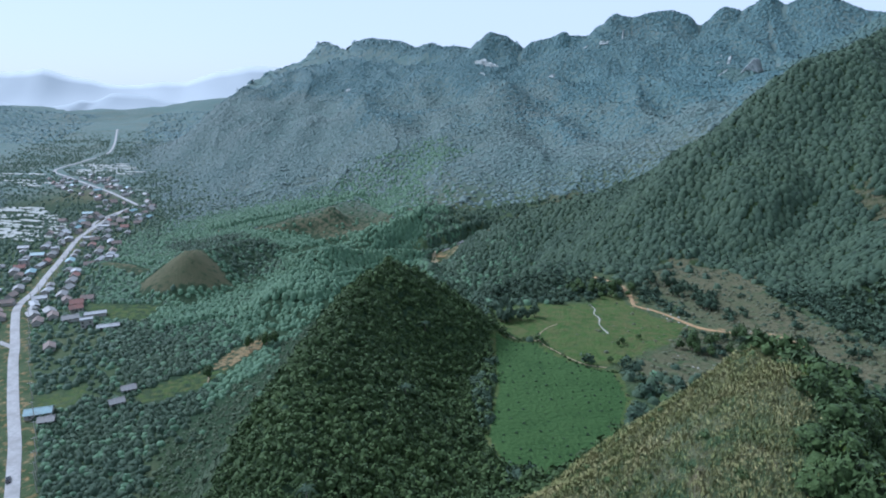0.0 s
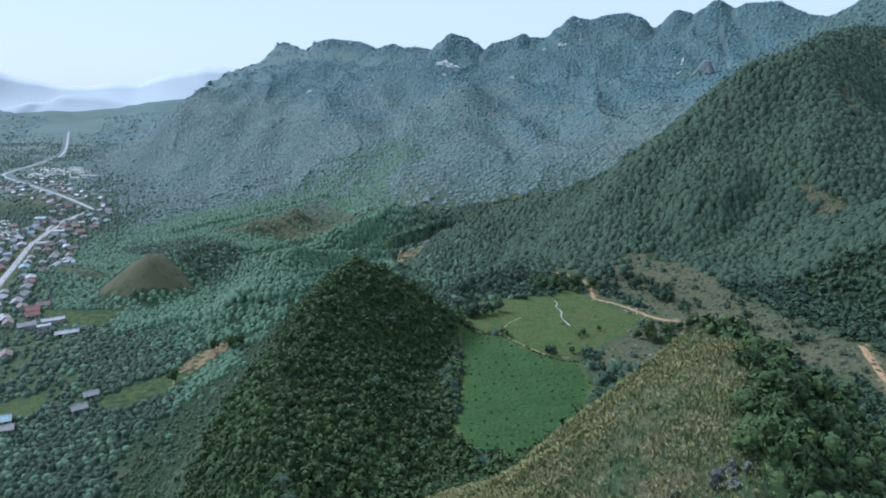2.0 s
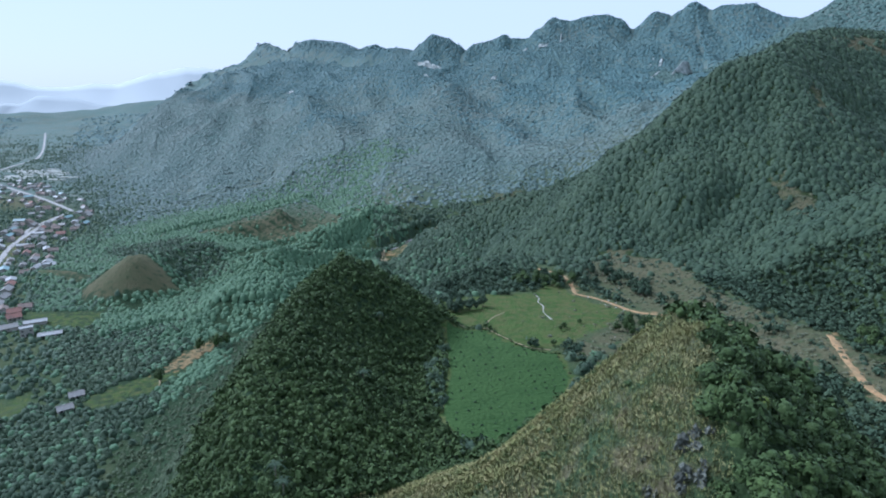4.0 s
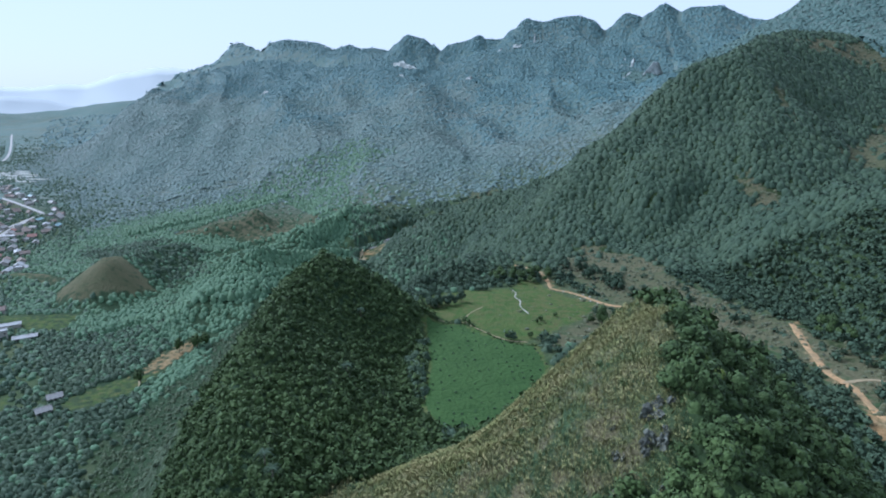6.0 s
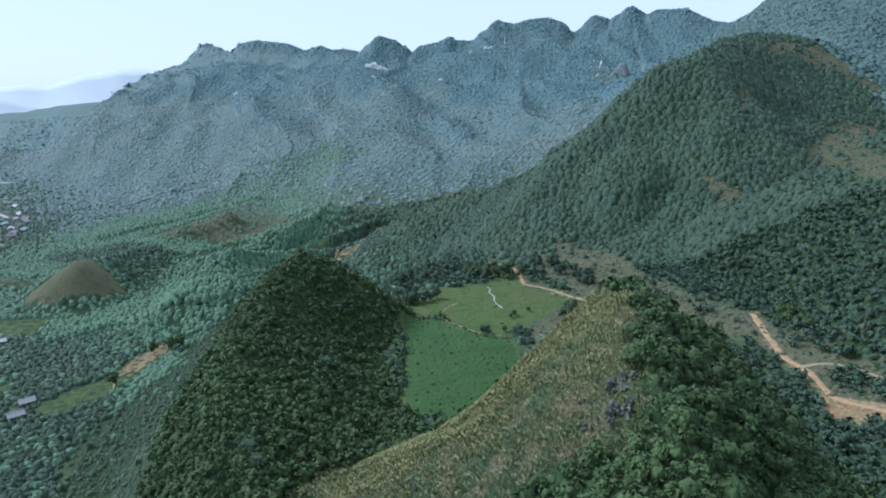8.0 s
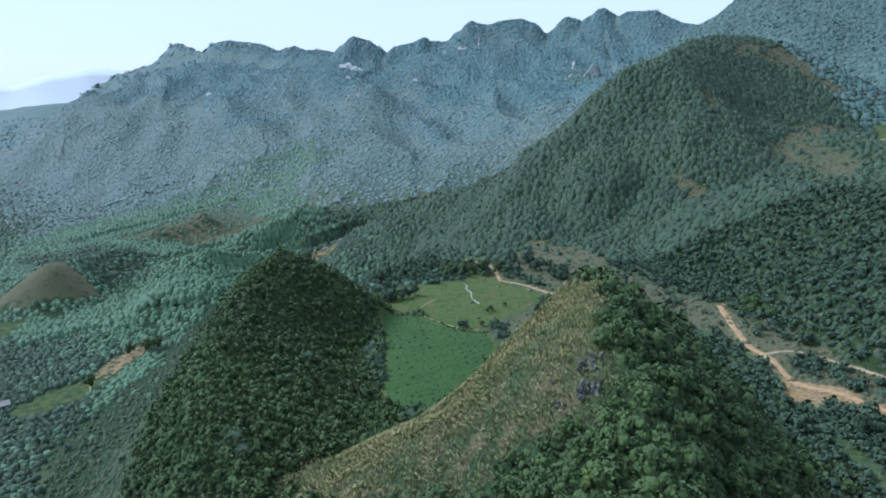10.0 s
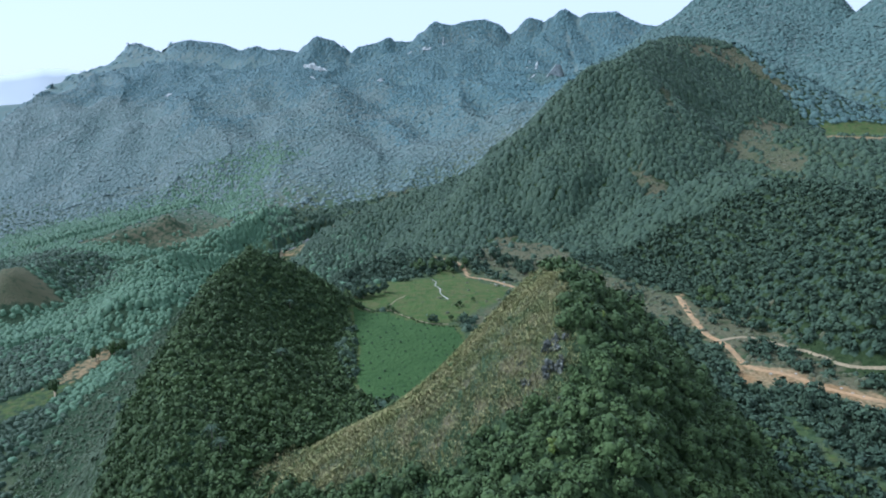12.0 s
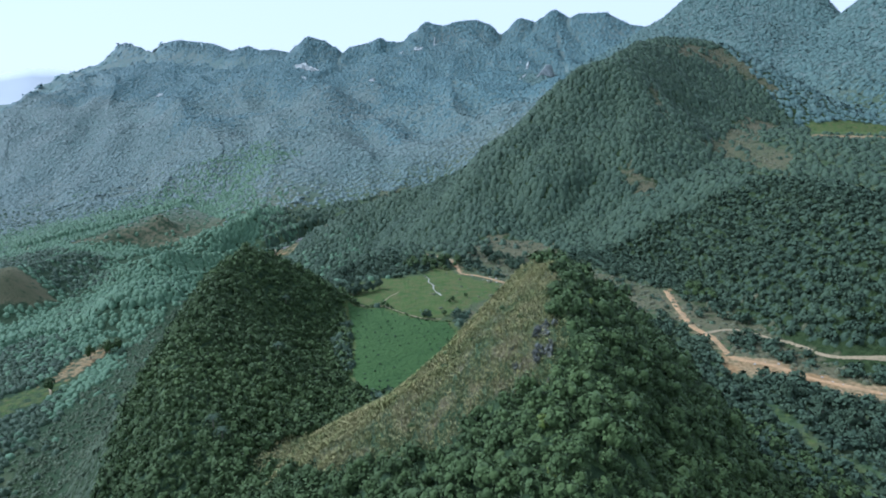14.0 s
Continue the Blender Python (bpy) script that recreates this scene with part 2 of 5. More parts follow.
MAIN_RANGE = [(-1164, 2756, 10, 0.4, 0.4), (-793, 2519, 115, 0.45, 0.45), (-651, 2390, 155, 0.45, 0.45), (-582, 2327, 176, 0.45, 0.45), (-496, 2181, 198, 0.45, 0.45), (-425, 2061, 253, 0.45, 0.45), (-387, 1997, 289, 0.45, 0.45), (-348, 1930, 289, 0.45, 0.45), (-286, 1824, 262, 0.36, 0.36), (-254, 1772, 256, 0.36, 0.36), (-238, 1750, 280, 0.36, 0.36), (-189, 1684, 281, 0.36, 0.36), (-110, 1613, 270, 0.36, 0.36), (-66, 1558, 252, 0.36, 0.36), (-28, 1501, 259, 0.36, 0.36), (-6, 1476, 249, 0.36, 0.36), (29, 1435, 248, 0.36, 0.36), (54, 1406, 241, 0.36, 0.36), (66, 1391, 231, 0.36, 0.36), (80, 1368, 256, 0.36, 0.36), (98, 1345, 270, 0.36, 0.36), (126, 1335, 262, 0.36, 0.36), (145, 1325, 250, 0.36, 0.36), (156, 1319, 237, 0.36, 0.36), (177, 1310, 236, 0.36, 0.36), (183, 1307, 249, 0.36, 0.36), (212, 1297, 255, 0.36, 0.36), (239, 1288, 267, 0.36, 0.36), (248, 1284, 260, 0.36, 0.36), (288, 1268, 259, 0.36, 0.36), (308, 1262, 278, 0.36, 0.36), (332, 1256, 297, 0.36, 0.36), (363, 1247, 290, 0.36, 0.36), (392, 1239, 298, 0.36, 0.36), (428, 1223, 301, 0.36, 0.36), (446, 1206, 292, 0.36, 0.36), (460, 1197, 265, 0.36, 0.36), (470, 1196, 264, 0.36, 0.36), (488, 1195, 279, 0.36, 0.36), (516, 1193, 305, 0.36, 0.36), (543, 1181, 295, 0.36, 0.36), (557, 1176, 305, 0.36, 0.36), (579, 1170, 320, 0.36, 0.36), (607, 1158, 304, 0.36, 0.36), (621, 1143, 311, 0.36, 0.36), (658, 1106, 309, 0.36, 0.36), (693, 1069, 284, 0.36, 0.36), (738, 1028, 273, 0.36, 0.36), (1100, 900, 300, 0.33, 0.33)]
FAR_MOUNTAIN = [(562, 807, 223, 0.6, 0.5), (573, 799, 242, 0.6, 0.5), (582, 793, 246, 0.6, 0.5), (589, 782, 256, 0.6, 0.5), (594, 772, 280, 0.6, 0.5), (605, 758, 297, 0.6, 0.5), (635, 726, 297, 0.6, 0.5), (699, 653, 280, 0.6, 0.5), (712, 640, 253, 0.6, 0.5), (714, 623, 241, 0.6, 0.5), (714, 608, 244, 0.6, 0.5), (715, 591, 262, 0.6, 0.5), (720, 570, 281, 0.6, 0.5), (746, 504, 277, 0.6, 0.5), (1000, 400, 290, 0.5, 0.45)]
RIGHT_MOUNTAIN = [(526, 348, 121, 0.5, 1.0), (497, 398, 124, 0.5, 1.0), (486, 416, 131, 0.5, 1.0), (478, 435, 144, 0.5, 1.0), (469, 459, 163, 0.5, 1.0), (459, 482, 180, 0.5, 1.0), (438, 500, 197, 0.6, 1.0), (408, 511, 203, 0.6, 1.0), (366, 505, 201, 0.6, 1.0), (324, 473, 194, 0.7, 1.0), (276, 432, 183, 0.75, 1.25), (262, 435, 180, 0.75, 1.25), (252, 435, 176, 0.75, 1.25), (233, 435, 163, 0.75, 1.25), (220, 434, 152, 0.75, 1.25), (205, 430, 139, 0.75, 1.25), (190, 429, 127, 0.8, 1.25), (175, 427, 118, 0.8, 1.25), (160, 438, 96, 0.7, 1.0), (141, 455, 83, 0.7, 1.0), (121, 471, 74, 0.7, 1.0), (95, 492, 63, 0.5, 0.7), (62, 518, 42, 0.5, 0.7)]
RIGHT_HILL = [(198, 304, 71, 0.5, 0.6), (211, 296, 81, 0.5, 0.6), (221, 276, 98, 0.55, 0.9), (227, 253, 111, 0.55, 0.9), (229, 229, 112, 0.5, 1.15), (228, 183, 115, 0.5, 1.15), (219, 156, 115, 0.5, 1.15), (212, 138, 114, 0.5, 1.15), (203, 114, 110, 0.5, 1.15)]
SHELF = [(394, 350, 125, 0.06, 0.06), (415, 327, 125, 0.06, 0.06), (437, 300, 126, 0.06, 0.06), (463, 262, 128, 0.06, 0.06)]
LEFT_HILL = [(-19, 212, 92, 0.9, 1.45), (-26, 204, 91, 0.85, 1.45), (-31, 187, 88, 0.8, 1.5), (-34, 166, 86, 0.75, 1.5), (-36, 144, 86, 0.6, 1.45), (-30, 108, 81, 0.45, 1.35), (-23, 92, 71, 0.45, 1.2), (-22, 60, 52, 0.6, 1.1)]
LEFT_ARM = [(-19, 212, 92, 1.3, 1.3), (-11, 214, 88, 1.1, 1.2), (-3, 212, 84, 0.9, 1.0), (8, 212, 76, 0.9, 1.0), (19, 213, 65, 0.9, 1.0), (23, 210, 58, 0.9, 1.0)]
SPUR = [(48, 82, 119, 1.3, 1.3), (42, 62, 121.5, 1.2, 1.0), (37, 46, 120, 1.1, .75), (28, 27, 113, 1.0, .7), (14, 0, 104, .9, .7), (-5, -45, 92, .9, .7), (-20, -110, 60, .8, .6)]
BARE_HILL = [(-292, 506, 8, .32, .32), (-268, 497, 9, .34, .34), (-240, 484, 7, .4, .4), (-204, 467, 30, .8, .8), (-197, 516, 18, .5, .5), (-175, 555, 17, .35, .35)]
VALLEY_END = [(-3000, 2500, 95, .16, .16), (-2300, 2700, 45, .14, .14), (-1900, 2950, 62, .14, .14), (-1500, 3150, 40, .14, .14), (-900, 3200, 120, .16, .16)]
BROAD_SPUR = [(-215, 700, 12, .2, .2), (-150, 735, 20, .2, .2), (-100, 737, 25, .18, .2), (-55, 850, 40, .2, .2)]
SPUR_SHOULDER = [(50, 84, 117, 1.1, 1.3), (58, 66, 112.5, 1.25, 1.1), (54, 48, 109.5, 1.25, 1.0), (46, 30, 104, 1.2, .9), (35, 8, 97, 1.05, .8)]
WEST_RANGE = [(-1000, 600, 60, .3, .3), (-1500, 1300, 95, .25, .25), (-1750, 2100, 60, .2, .2), (-2050, 3000, 55, .15, .15)]


VALLEY = [(-150, 20), (-163, 190), (-262, 330), (-335, 480), (-400, 640), (-520, 880), (-760, 1180), (-900, 1580), (-1200, 2237), (-1420, 2777), (-1700, 3600)]


def away(x, y, line):
    """Distance in plan to a line of points."""
    best = np.full(np.shape(x), 1e9)
    for (x0, y0), (x1, y1) in zip(line, line[1:]):
        dx, dy = x1 - x0, y1 - y0
        t = np.clip(((x - x0) * dx + (y - y0) * dy) / (dx * dx + dy * dy), 0, 1)
        best = np.minimum(best, np.hypot(x - x0 - t * dx, y - y0 - t * dy))
    return best


def main_range(x, y):
    """The long limestone range: ribs and gullies on its flanks, fading out towards the crest."""
    rills = 1 - np.abs(noise2(x * 0.8 + 0.3 * y, y * 0.3 - 0.7 * x, 75, 23))
    spurs = 0.8 * (1 - np.abs(fbm(x * 0.9 + 0.35 * y, y * 0.35 - 0.6 * x, 210, 21))) + 0.2 * rills
    off = away(x, y, [(c[0], c[1]) for c in MAIN_RANGE])
    rib = 1 - np.abs(noise2(x * 0.9 + 0.35 * y, y * 0.35 - 0.6 * x, 46, 27))
    return ridge(x, y, MAIN_RANGE, 10, 34, 34) - 5 + 48 * (spurs - 0.62) * smooth(15, 190, off) + 9 * (rib - 0.5) * smooth(4, 40, off) * smooth(330, 120, off)


def height(x, y):
    shape = np.shape(x)
    x, y = np.atleast_1d(np.asarray(x, float)).ravel(), np.atleast_1d(np.asarray(y, float)).ravel()
    # valley floor in the west, the high basin in the east, sloping ground between
    east = smooth(-70, 5, x - 0.5 * np.maximum(y - 215, 0) + 6 * noise2(x, y, 60, 3))
    north = smooth(455, 318, y + 0.25 * (x - 60) + 10 * noise2(x, y, 70, 4))
    basin = 66 - 0.03 * (y - 150) + 0.07 * np.maximum(x - 110, 0)
    z = basin * east * north
    rolling = smooth(-330, -150, x + 0.12 * (y - 400)) * smooth(330, 470, y) + 0.5 * smooth(-230, -140, x) * (1 - east)
    z = z + rolling * (3 + 5 * fbm(x, y, 130, 11) + 15 * (1 - 2 * np.abs(noise2(x * 0.3 + y * 0.12, y * 0.95 - x * 0.5, 62, 12))) + 6 * (1 - 2 * np.abs(noise2(x * 0.4 + y * 0.2, y * 0.9 - x * 0.4, 27, 13)))) * (1 - east * north)
    calm = np.minimum(smooth(44, 90, np.hypot(x + 205, y - 462)), smooth(45, 100, away(x, y, [(c[0], c[1]) for c in BROAD_SPUR])))
    z = basin * east * north + (z - basin * east * north) * (0.15 + 0.85 * calm)
    z = np.array(z)
    high = y > 430
    z[high] = soft_max(z[high], main_range(x[high], y[high]), 16)
    z = soft_max(z, ridge(x, y, WEST_RANGE, 60) + 12 * fbm(x, y, 260, 41), 15)
    # the flat valley with its road winds away to the north-west
    off = away(x, y, VALLEY)
    wide = 55 + 0.045 * np.maximum(y, 0)
    z = z * smooth(wide, wide * 2.9, off) + 0.8 * noise2(x, y, 60, 51) * smooth(5, 60, off)
    for crest, round_off, k, bumps, waves in ((VALLEY_END, 40, 20, 16, 220), (BARE_HILL, 0.6, 1.5, 0, 50), (BROAD_SPUR, 30, 10, 0, 50), (FAR_MOUNTAIN, 8, 10, 3, 120), (RIGHT_MOUNTAIN, 9, 8, 5, 90),
            (RIGHT_HILL, 10, 4, 3, 60), (SHELF, 60, 8, 0, 50), (LEFT_HILL, 5, 6, 1.5, 25), (LEFT_ARM, 5, 5, 1.0, 25), (SPUR, 4, 5, 1.0, 18), (SPUR_SHOULDER, 4, 5, 1.0, 18)):
        reach = (max(c[2] for c in crest) + 40) / min(min(c[3:]) for c in crest)
        near = (x > min(c[0] for c in crest) - reach) & (x < max(c[0] for c in crest) + reach) & (y > min(c[1] for c in crest) - reach) & (y < max(c[1] for c in crest) + reach)
        if not near.any():
            continue
        u, v = x[near], y[near]
        top = ridge(u, v, crest, round_off, *((20, 30) if crest is FAR_MOUNTAIN else (130, 300) if crest is SHELF else (0, 30))) + (bumps * fbm(u, v, waves, 31) if bumps else 0)
        if crest in (RIGHT_MOUNTAIN, RIGHT_HILL, FAR_MOUNTAIN):
            # gullies run down the flanks, away from the crest
            cut = 1 - np.abs(noise2(u + 14 * noise2(u, v, 45, 35), v + 14 * noise2(u, v, 45, 36), 68, 33))
            top = top - 8 * smooth(0.3, 1, cut) * smooth(8, 70, away(u, v, [(c[0], c[1]) for c in crest]))
        z[near] = soft_max(z[near], top, k)
    return z.reshape(shape)
# ---- what grows where ----
LOWER_FIELD = [(18, 211), (16, 171), (11, 145), (14, 130), (28, 124), (46, 140), (57, 165), (58, 184), (54, 187), (45, 193), (38, 203), (35, 211)]
UPPER_FIELD = [(21, 247), (37, 255), (64, 256), (81, 277), (84, 250), (100, 228), (83, 209), (62, 192), (54, 187), (45, 193), (36, 210), (20, 214)]
REEDS = [(-20, 92), (-16, 80), (-7, 56), (-2, 53), (6, 48), (11, 44), (18, 39), (22, 39), (27, 37), (31, 40), (35, 48), (40, 57), (44, 66), (49, 84), (48, 100), (35, 112), (20, 110), (4, 104), (-10, 101)]
DRY_BASIN = [(98, 292), (124, 335), (140, 330), (150, 250), (152, 220), (160, 184), (164, 164), (164, 141), (160, 118), (163, 100), (164, 70), (154, 66), (146, 84), (130, 108), (134, 122), (140, 140), (138, 160), (120, 200), (112, 222), (104, 232)]
ROUGH_BASIN = [(62, 192), (83, 209), (100, 228), (118, 205), (110, 170), (70, 165)]
EARTH_YARD = [(134, 120), (138, 117), (147, 110), (147, 100), (152, 94), (158, 87), (165, 80), (156, 74), (149, 80), (147, 82), (145, 91), (142, 97), (134, 103), (127, 107), (129, 113)]
BARE_SLOPE = [(-242, 466), (-224, 480), (-203, 489), (-186, 482), (-168, 464), (-180, 444), (-211, 436), (-238, 450)]
BARE_PATCH = [(-300, 508), (-288, 516), (-268, 505), (-240, 488), (-250, 478), (-285, 496)]
TAN_PATCH = [(-137, 316), (-128, 350), (-119, 364), (-106, 357), (-116, 330), (-123, 317)]
WEST_LAWNS = ([(-162, 285), (-150, 307), (-127, 320), (-117, 326), (-128, 293), (-150, 275)], [(-211, 284), (-190, 300), (-183, 285), (-185, 273), (-200, 267)], [(-264, 426), (-206, 425), (-204, 388), (-243, 398)],
    [(-290, 300), (-262, 322), (-290, 372), (-330, 380), (-340, 320)])
SPUR_FALLOW = [(-212, 648), (-182, 662), (-150, 690), (-100, 728), (-57, 664), (-45, 598), (-82, 581), (-141, 612), (-183, 617)]
BROWN_SLOPE = [(10, 500), (30, 550), (70, 600), (120, 650), (150, 640), (110, 590), (80, 535), (60, 490)]
CLEARINGS = ([(222, 338), (230, 328), (233, 316), (238, 306), (210, 270), (210, 286), (222, 310), (222, 321)], [(354, 482), (396, 495), (429, 489), (436, 463), (446, 425), (435, 422), (419, 457), (389, 469), (357, 468)], [(302, 433), (302, 420), (284, 360), (277, 358), (284, 395)], [(294, 339), (348, 375), (385, 402), (421, 394), (339, 334), (336, 291), (315, 278), (305, 288), (303, 319)], [(133, 326), (159, 293), (154, 272), (128, 254), (117, 275)])
SHELF_FIELD = [(434, 388), (469, 379), (496, 362), (521, 346), (436, 284), (414, 295), (403, 316), (387, 334)]
SHELF_EARTH = [(382, 330), (399, 312), (410, 292), (428, 278), (412, 266), (400, 284), (385, 304), (376, 320)]

PALE_FLANK = [(-72, 405), (-84, 378), (-100, 352), (-102, 318), (-114, 284), (-128, 244), (-120, 200), (-92, 150), (-70, 118), (-56, 120), (-52, 160), (-50, 200), (-44, 222), (-52, 290)]
DARK_GROVE = [(-284, 600), (-257, 606), (-219, 622), (-160, 566), (-140, 508), (-168, 476), (-186, 494), (-206, 500)]
BUSH_PATCHES = [[(143, 131), (153, 131), (155, 120), (151, 116), (139, 120)], [(150, 113), (157, 111), (152, 105), (146, 107)], [(128, 104), (137, 100), (145, 96), (143, 92), (151, 83), (143, 74), (134, 81), (126, 85), (124, 95)]]
YARD_PATCH = [(-12, 470), (-4, 530), (18, 530), (22, 505), (8, 480)]


def inside(x, y, corners, soft=2.0):
    """1 inside a plot of land and 0 outside, with an edge that many metres soft."""
    shape = np.shape(x)
    x, y = np.atleast_1d(np.asarray(x, float)).ravel(), np.atleast_1d(np.asarray(y, float)).ravel()
    xs, ys = [c[0] for c in corners], [c[1] for c in corners]
    near = (x > min(xs) - soft) & (x < max(xs) + soft) & (y > min(ys) - soft) & (y < max(ys) + soft)
    out = np.zeros(x.shape)
    u, v = x[near], y[near]
    odd = np.zeros(u.shape, bool)
    for (x0, y0), (x1, y1) in zip(corners, corners[1:] + corners[:1]):
        cross = (y0 > v) != (y1 > v)
        odd ^= cross & (u < (x1 - x0) * (v - y0) / ((y1 - y0) or 1e-9) + x0)
    d = away(u, v, corners + corners[:1])
    out[near] = smooth(-soft, soft, np.where(odd, d, -d))
    return out.reshape(shape)


ROAD = [(-120, 130), (-146, 170), (-168, 205), (-177, 219), (-192, 242), (-218, 279), (-250, 326), (-262, 345), (-289, 385), (-309, 418), (-319, 453), (-334, 491), (-351, 537), (-368, 581), (-385, 628), (-404, 718), (-409, 770)]
ROAD_ON = [(-411, 806), (-458, 860), (-520, 926), (-648, 1054), (-731, 1147), (-761, 1298), (-825, 1526), (-1193, 2267)]
TRACK_NORTH = [(78, 300), (84, 293), (88, 284), (87, 267), (85, 255), (91, 249), (96, 241), (101, 230), (105, 225), (112, 222), (119, 219), (126, 217), (129, 210), (131, 203)]
TRACK_YARD = [(159, 185), (145, 153), (142, 144), (141, 132), (137, 121), (137, 115), (143, 107), (146, 96), (154, 84), (163, 73)]
TRACK_EAST = [(141, 137), (150, 136), (155, 132), (158, 122), (160, 112), (162, 103), (168, 96), (181, 83)]
TRACK_SOUTH = [(123, 85), (122, 79), (119, 71), (119, 65), (120, 56), (121, 48)]


def reed_land(x, y, soft=2.0):
    """The slope of reed grass, with a ragged edge."""
    return inside(x + 3.5 * noise2(x, y, 8, 55) + 2 * noise2(x, y, 3, 57), y + 3.5 * noise2(x, y, 8, 56) + 2 * noise2(x, y, 3, 58), REEDS, soft)


def cover(x, y):
    """How much of the ground is sown green, bare earth and dry grass."""
    field = np.maximum(inside(x, y, LOWER_FIELD), 0.82 * inside(x, y, UPPER_FIELD))
    for plot in WEST_LAWNS:
        field = np.maximum(field, 0.52 * inside(x, y, plot, 4))
    field = np.maximum(field, 0.8 * inside(x, y, SHELF_FIELD, 4))
    field = np.maximum(field, 0.45 * smooth(3.5, 1.5, away(x, y, TRACK_SOUTH)))
    earth = np.maximum.reduce([inside(x, y, EARTH_YARD), 0.55 * inside(x, y, TAN_PATCH, 4), 0.45 * inside(x, y, YARD_PATCH, 4), 0.9 * inside(x, y, SHELF_EARTH, 3),
        0.34 * smooth(14, 6, away(x, y, ROAD)), 0.4 * smooth(4, 2, np.minimum(away(x, y, TRACK_NORTH), away(x, y, TRACK_YARD)))])
    dry = np.maximum.reduce([0.68 * inside(x, y, DRY_BASIN, 8), 0.6 * inside(x, y, ROUGH_BASIN, 5), 0.78 * inside(x, y, BARE_SLOPE, 3), 0.55 * inside(x, y, BARE_PATCH, 4), 0.5 * inside(x, y, SPUR_FALLOW, 5),
        0.7 * inside(x, y, BROWN_SLOPE, 22), 0.4 * reed_land(x, y, 3), 0.6 * inside(x, y, TAN_PATCH, 10)] + [0.7 * inside(x, y, plot, 5) for plot in CLEARINGS])
    slope = smooth(560, 700, y) * smooth(1150, 900, y) * smooth(-330, -150, x) * smooth(420, 250, x)
    dry = np.maximum(dry, slope * (0.5 + 0.4 * fbm(x, y, 140, 61)))
    # far valley floor: dry plots, spread wide to paint it paler like haze
    dry = np.maximum(dry, (0.4 + 0.4 * fbm(x, y, 90, 63)) * smooth(320, 200, away(x, y, VALLEY)) * smooth(600, 900, y))
    return field, earth, dry


def mesh_of(name, verts, faces):
    """A mesh from arrays of points and of triangles or quads."""
    me = bpy.data.meshes.new(name)
    verts, faces = np.asarray(verts, np.float32), np.asarray(faces, np.int32)
    n, k = faces.shape
    me.vertices.add(len(verts))
    me.vertices.foreach_set("co", verts.ravel())
    me.loops.add(n * k)
    me.loops.foreach_set("vertex_index", faces.ravel())
    me.polygons.add(n)
    me.polygons.foreach_set("loop_start", np.arange(0, n * k, k, dtype=np.int32))
    me.update(calc_edges=True)
    return me


# ---- the ground: one sheet to the horizon ----
def build_ground():
    rings = [12.0]
    while rings[-1] < 4700:
        r = rings[-1]
        rings.append(r + min(0.016 * r + 0.12, 8.5 if 600 < r < 1480 else 1e3))
    turn = np.radians(np.concatenate([np.arange(-58, 66, 0.4), np.arange(66, 302, 4.0)]))
    r, a = np.meshgrid(rings, turn, indexing="ij")
    x, y = r * np.sin(a), r * np.cos(a) - 30
    z = height(x, y)
    n, m = x.shape
    verts = np.vstack([np.stack([x, y, z], -1).reshape(-1, 3), np.broadcast_to((0, -30, float(height(0, -30))), (m, 3))])
    i, j = np.meshgrid(np.arange(-1, n - 1), np.arange(m), indexing="ij")
    k = (j + 1) % m
    inner = np.where(i < 0, n * m, i * m)
    faces = np.stack([inner + j, inner + k, (i + 1) * m + k, (i + 1) * m + j], -1).reshape(-1, 4)
    me = mesh_of("ground", verts, faces)
    me.polygons.foreach_set("use_smooth", np.ones(len(me.polygons), bool))
    green, earth, dry = cover(verts[:, 0], verts[:, 1])
    tint = me.attributes.new("cover", "FLOAT_COLOR", "POINT")
    tint.data.foreach_set("color", np.stack([green, earth, dry, np.ones(len(verts))], -1).astype(np.float32).ravel())
    # land under the woods, where the soil colour is darkened as shade
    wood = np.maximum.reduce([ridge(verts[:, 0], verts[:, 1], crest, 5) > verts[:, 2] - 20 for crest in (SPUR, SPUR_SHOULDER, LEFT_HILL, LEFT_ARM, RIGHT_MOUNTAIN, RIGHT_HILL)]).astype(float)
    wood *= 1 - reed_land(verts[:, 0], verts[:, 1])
    # mask of the painted haze: uplands and the far valley floor
    hazed_land = smooth(620, 760, verts[:, 1] + 0.8 * np.maximum(verts[:, 0] - 250, 0)) * smooth(100, 190, away(verts[:, 0], verts[:, 1], VALLEY) + 0.6 * np.maximum(verts[:, 1] - 720, 0))
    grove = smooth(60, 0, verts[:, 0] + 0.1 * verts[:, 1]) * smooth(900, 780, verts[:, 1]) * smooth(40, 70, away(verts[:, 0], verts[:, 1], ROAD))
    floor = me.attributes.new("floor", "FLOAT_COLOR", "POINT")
    floor.data.foreach_set("color", np.stack([wood, hazed_land, grove, np.ones(len(verts))], -1).astype(np.float32).ravel())
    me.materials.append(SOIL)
    return tagged(new("ground", me), "hilly ground of grass, scrub and bare earth", "ground", kind="structure")


ground = build_ground()
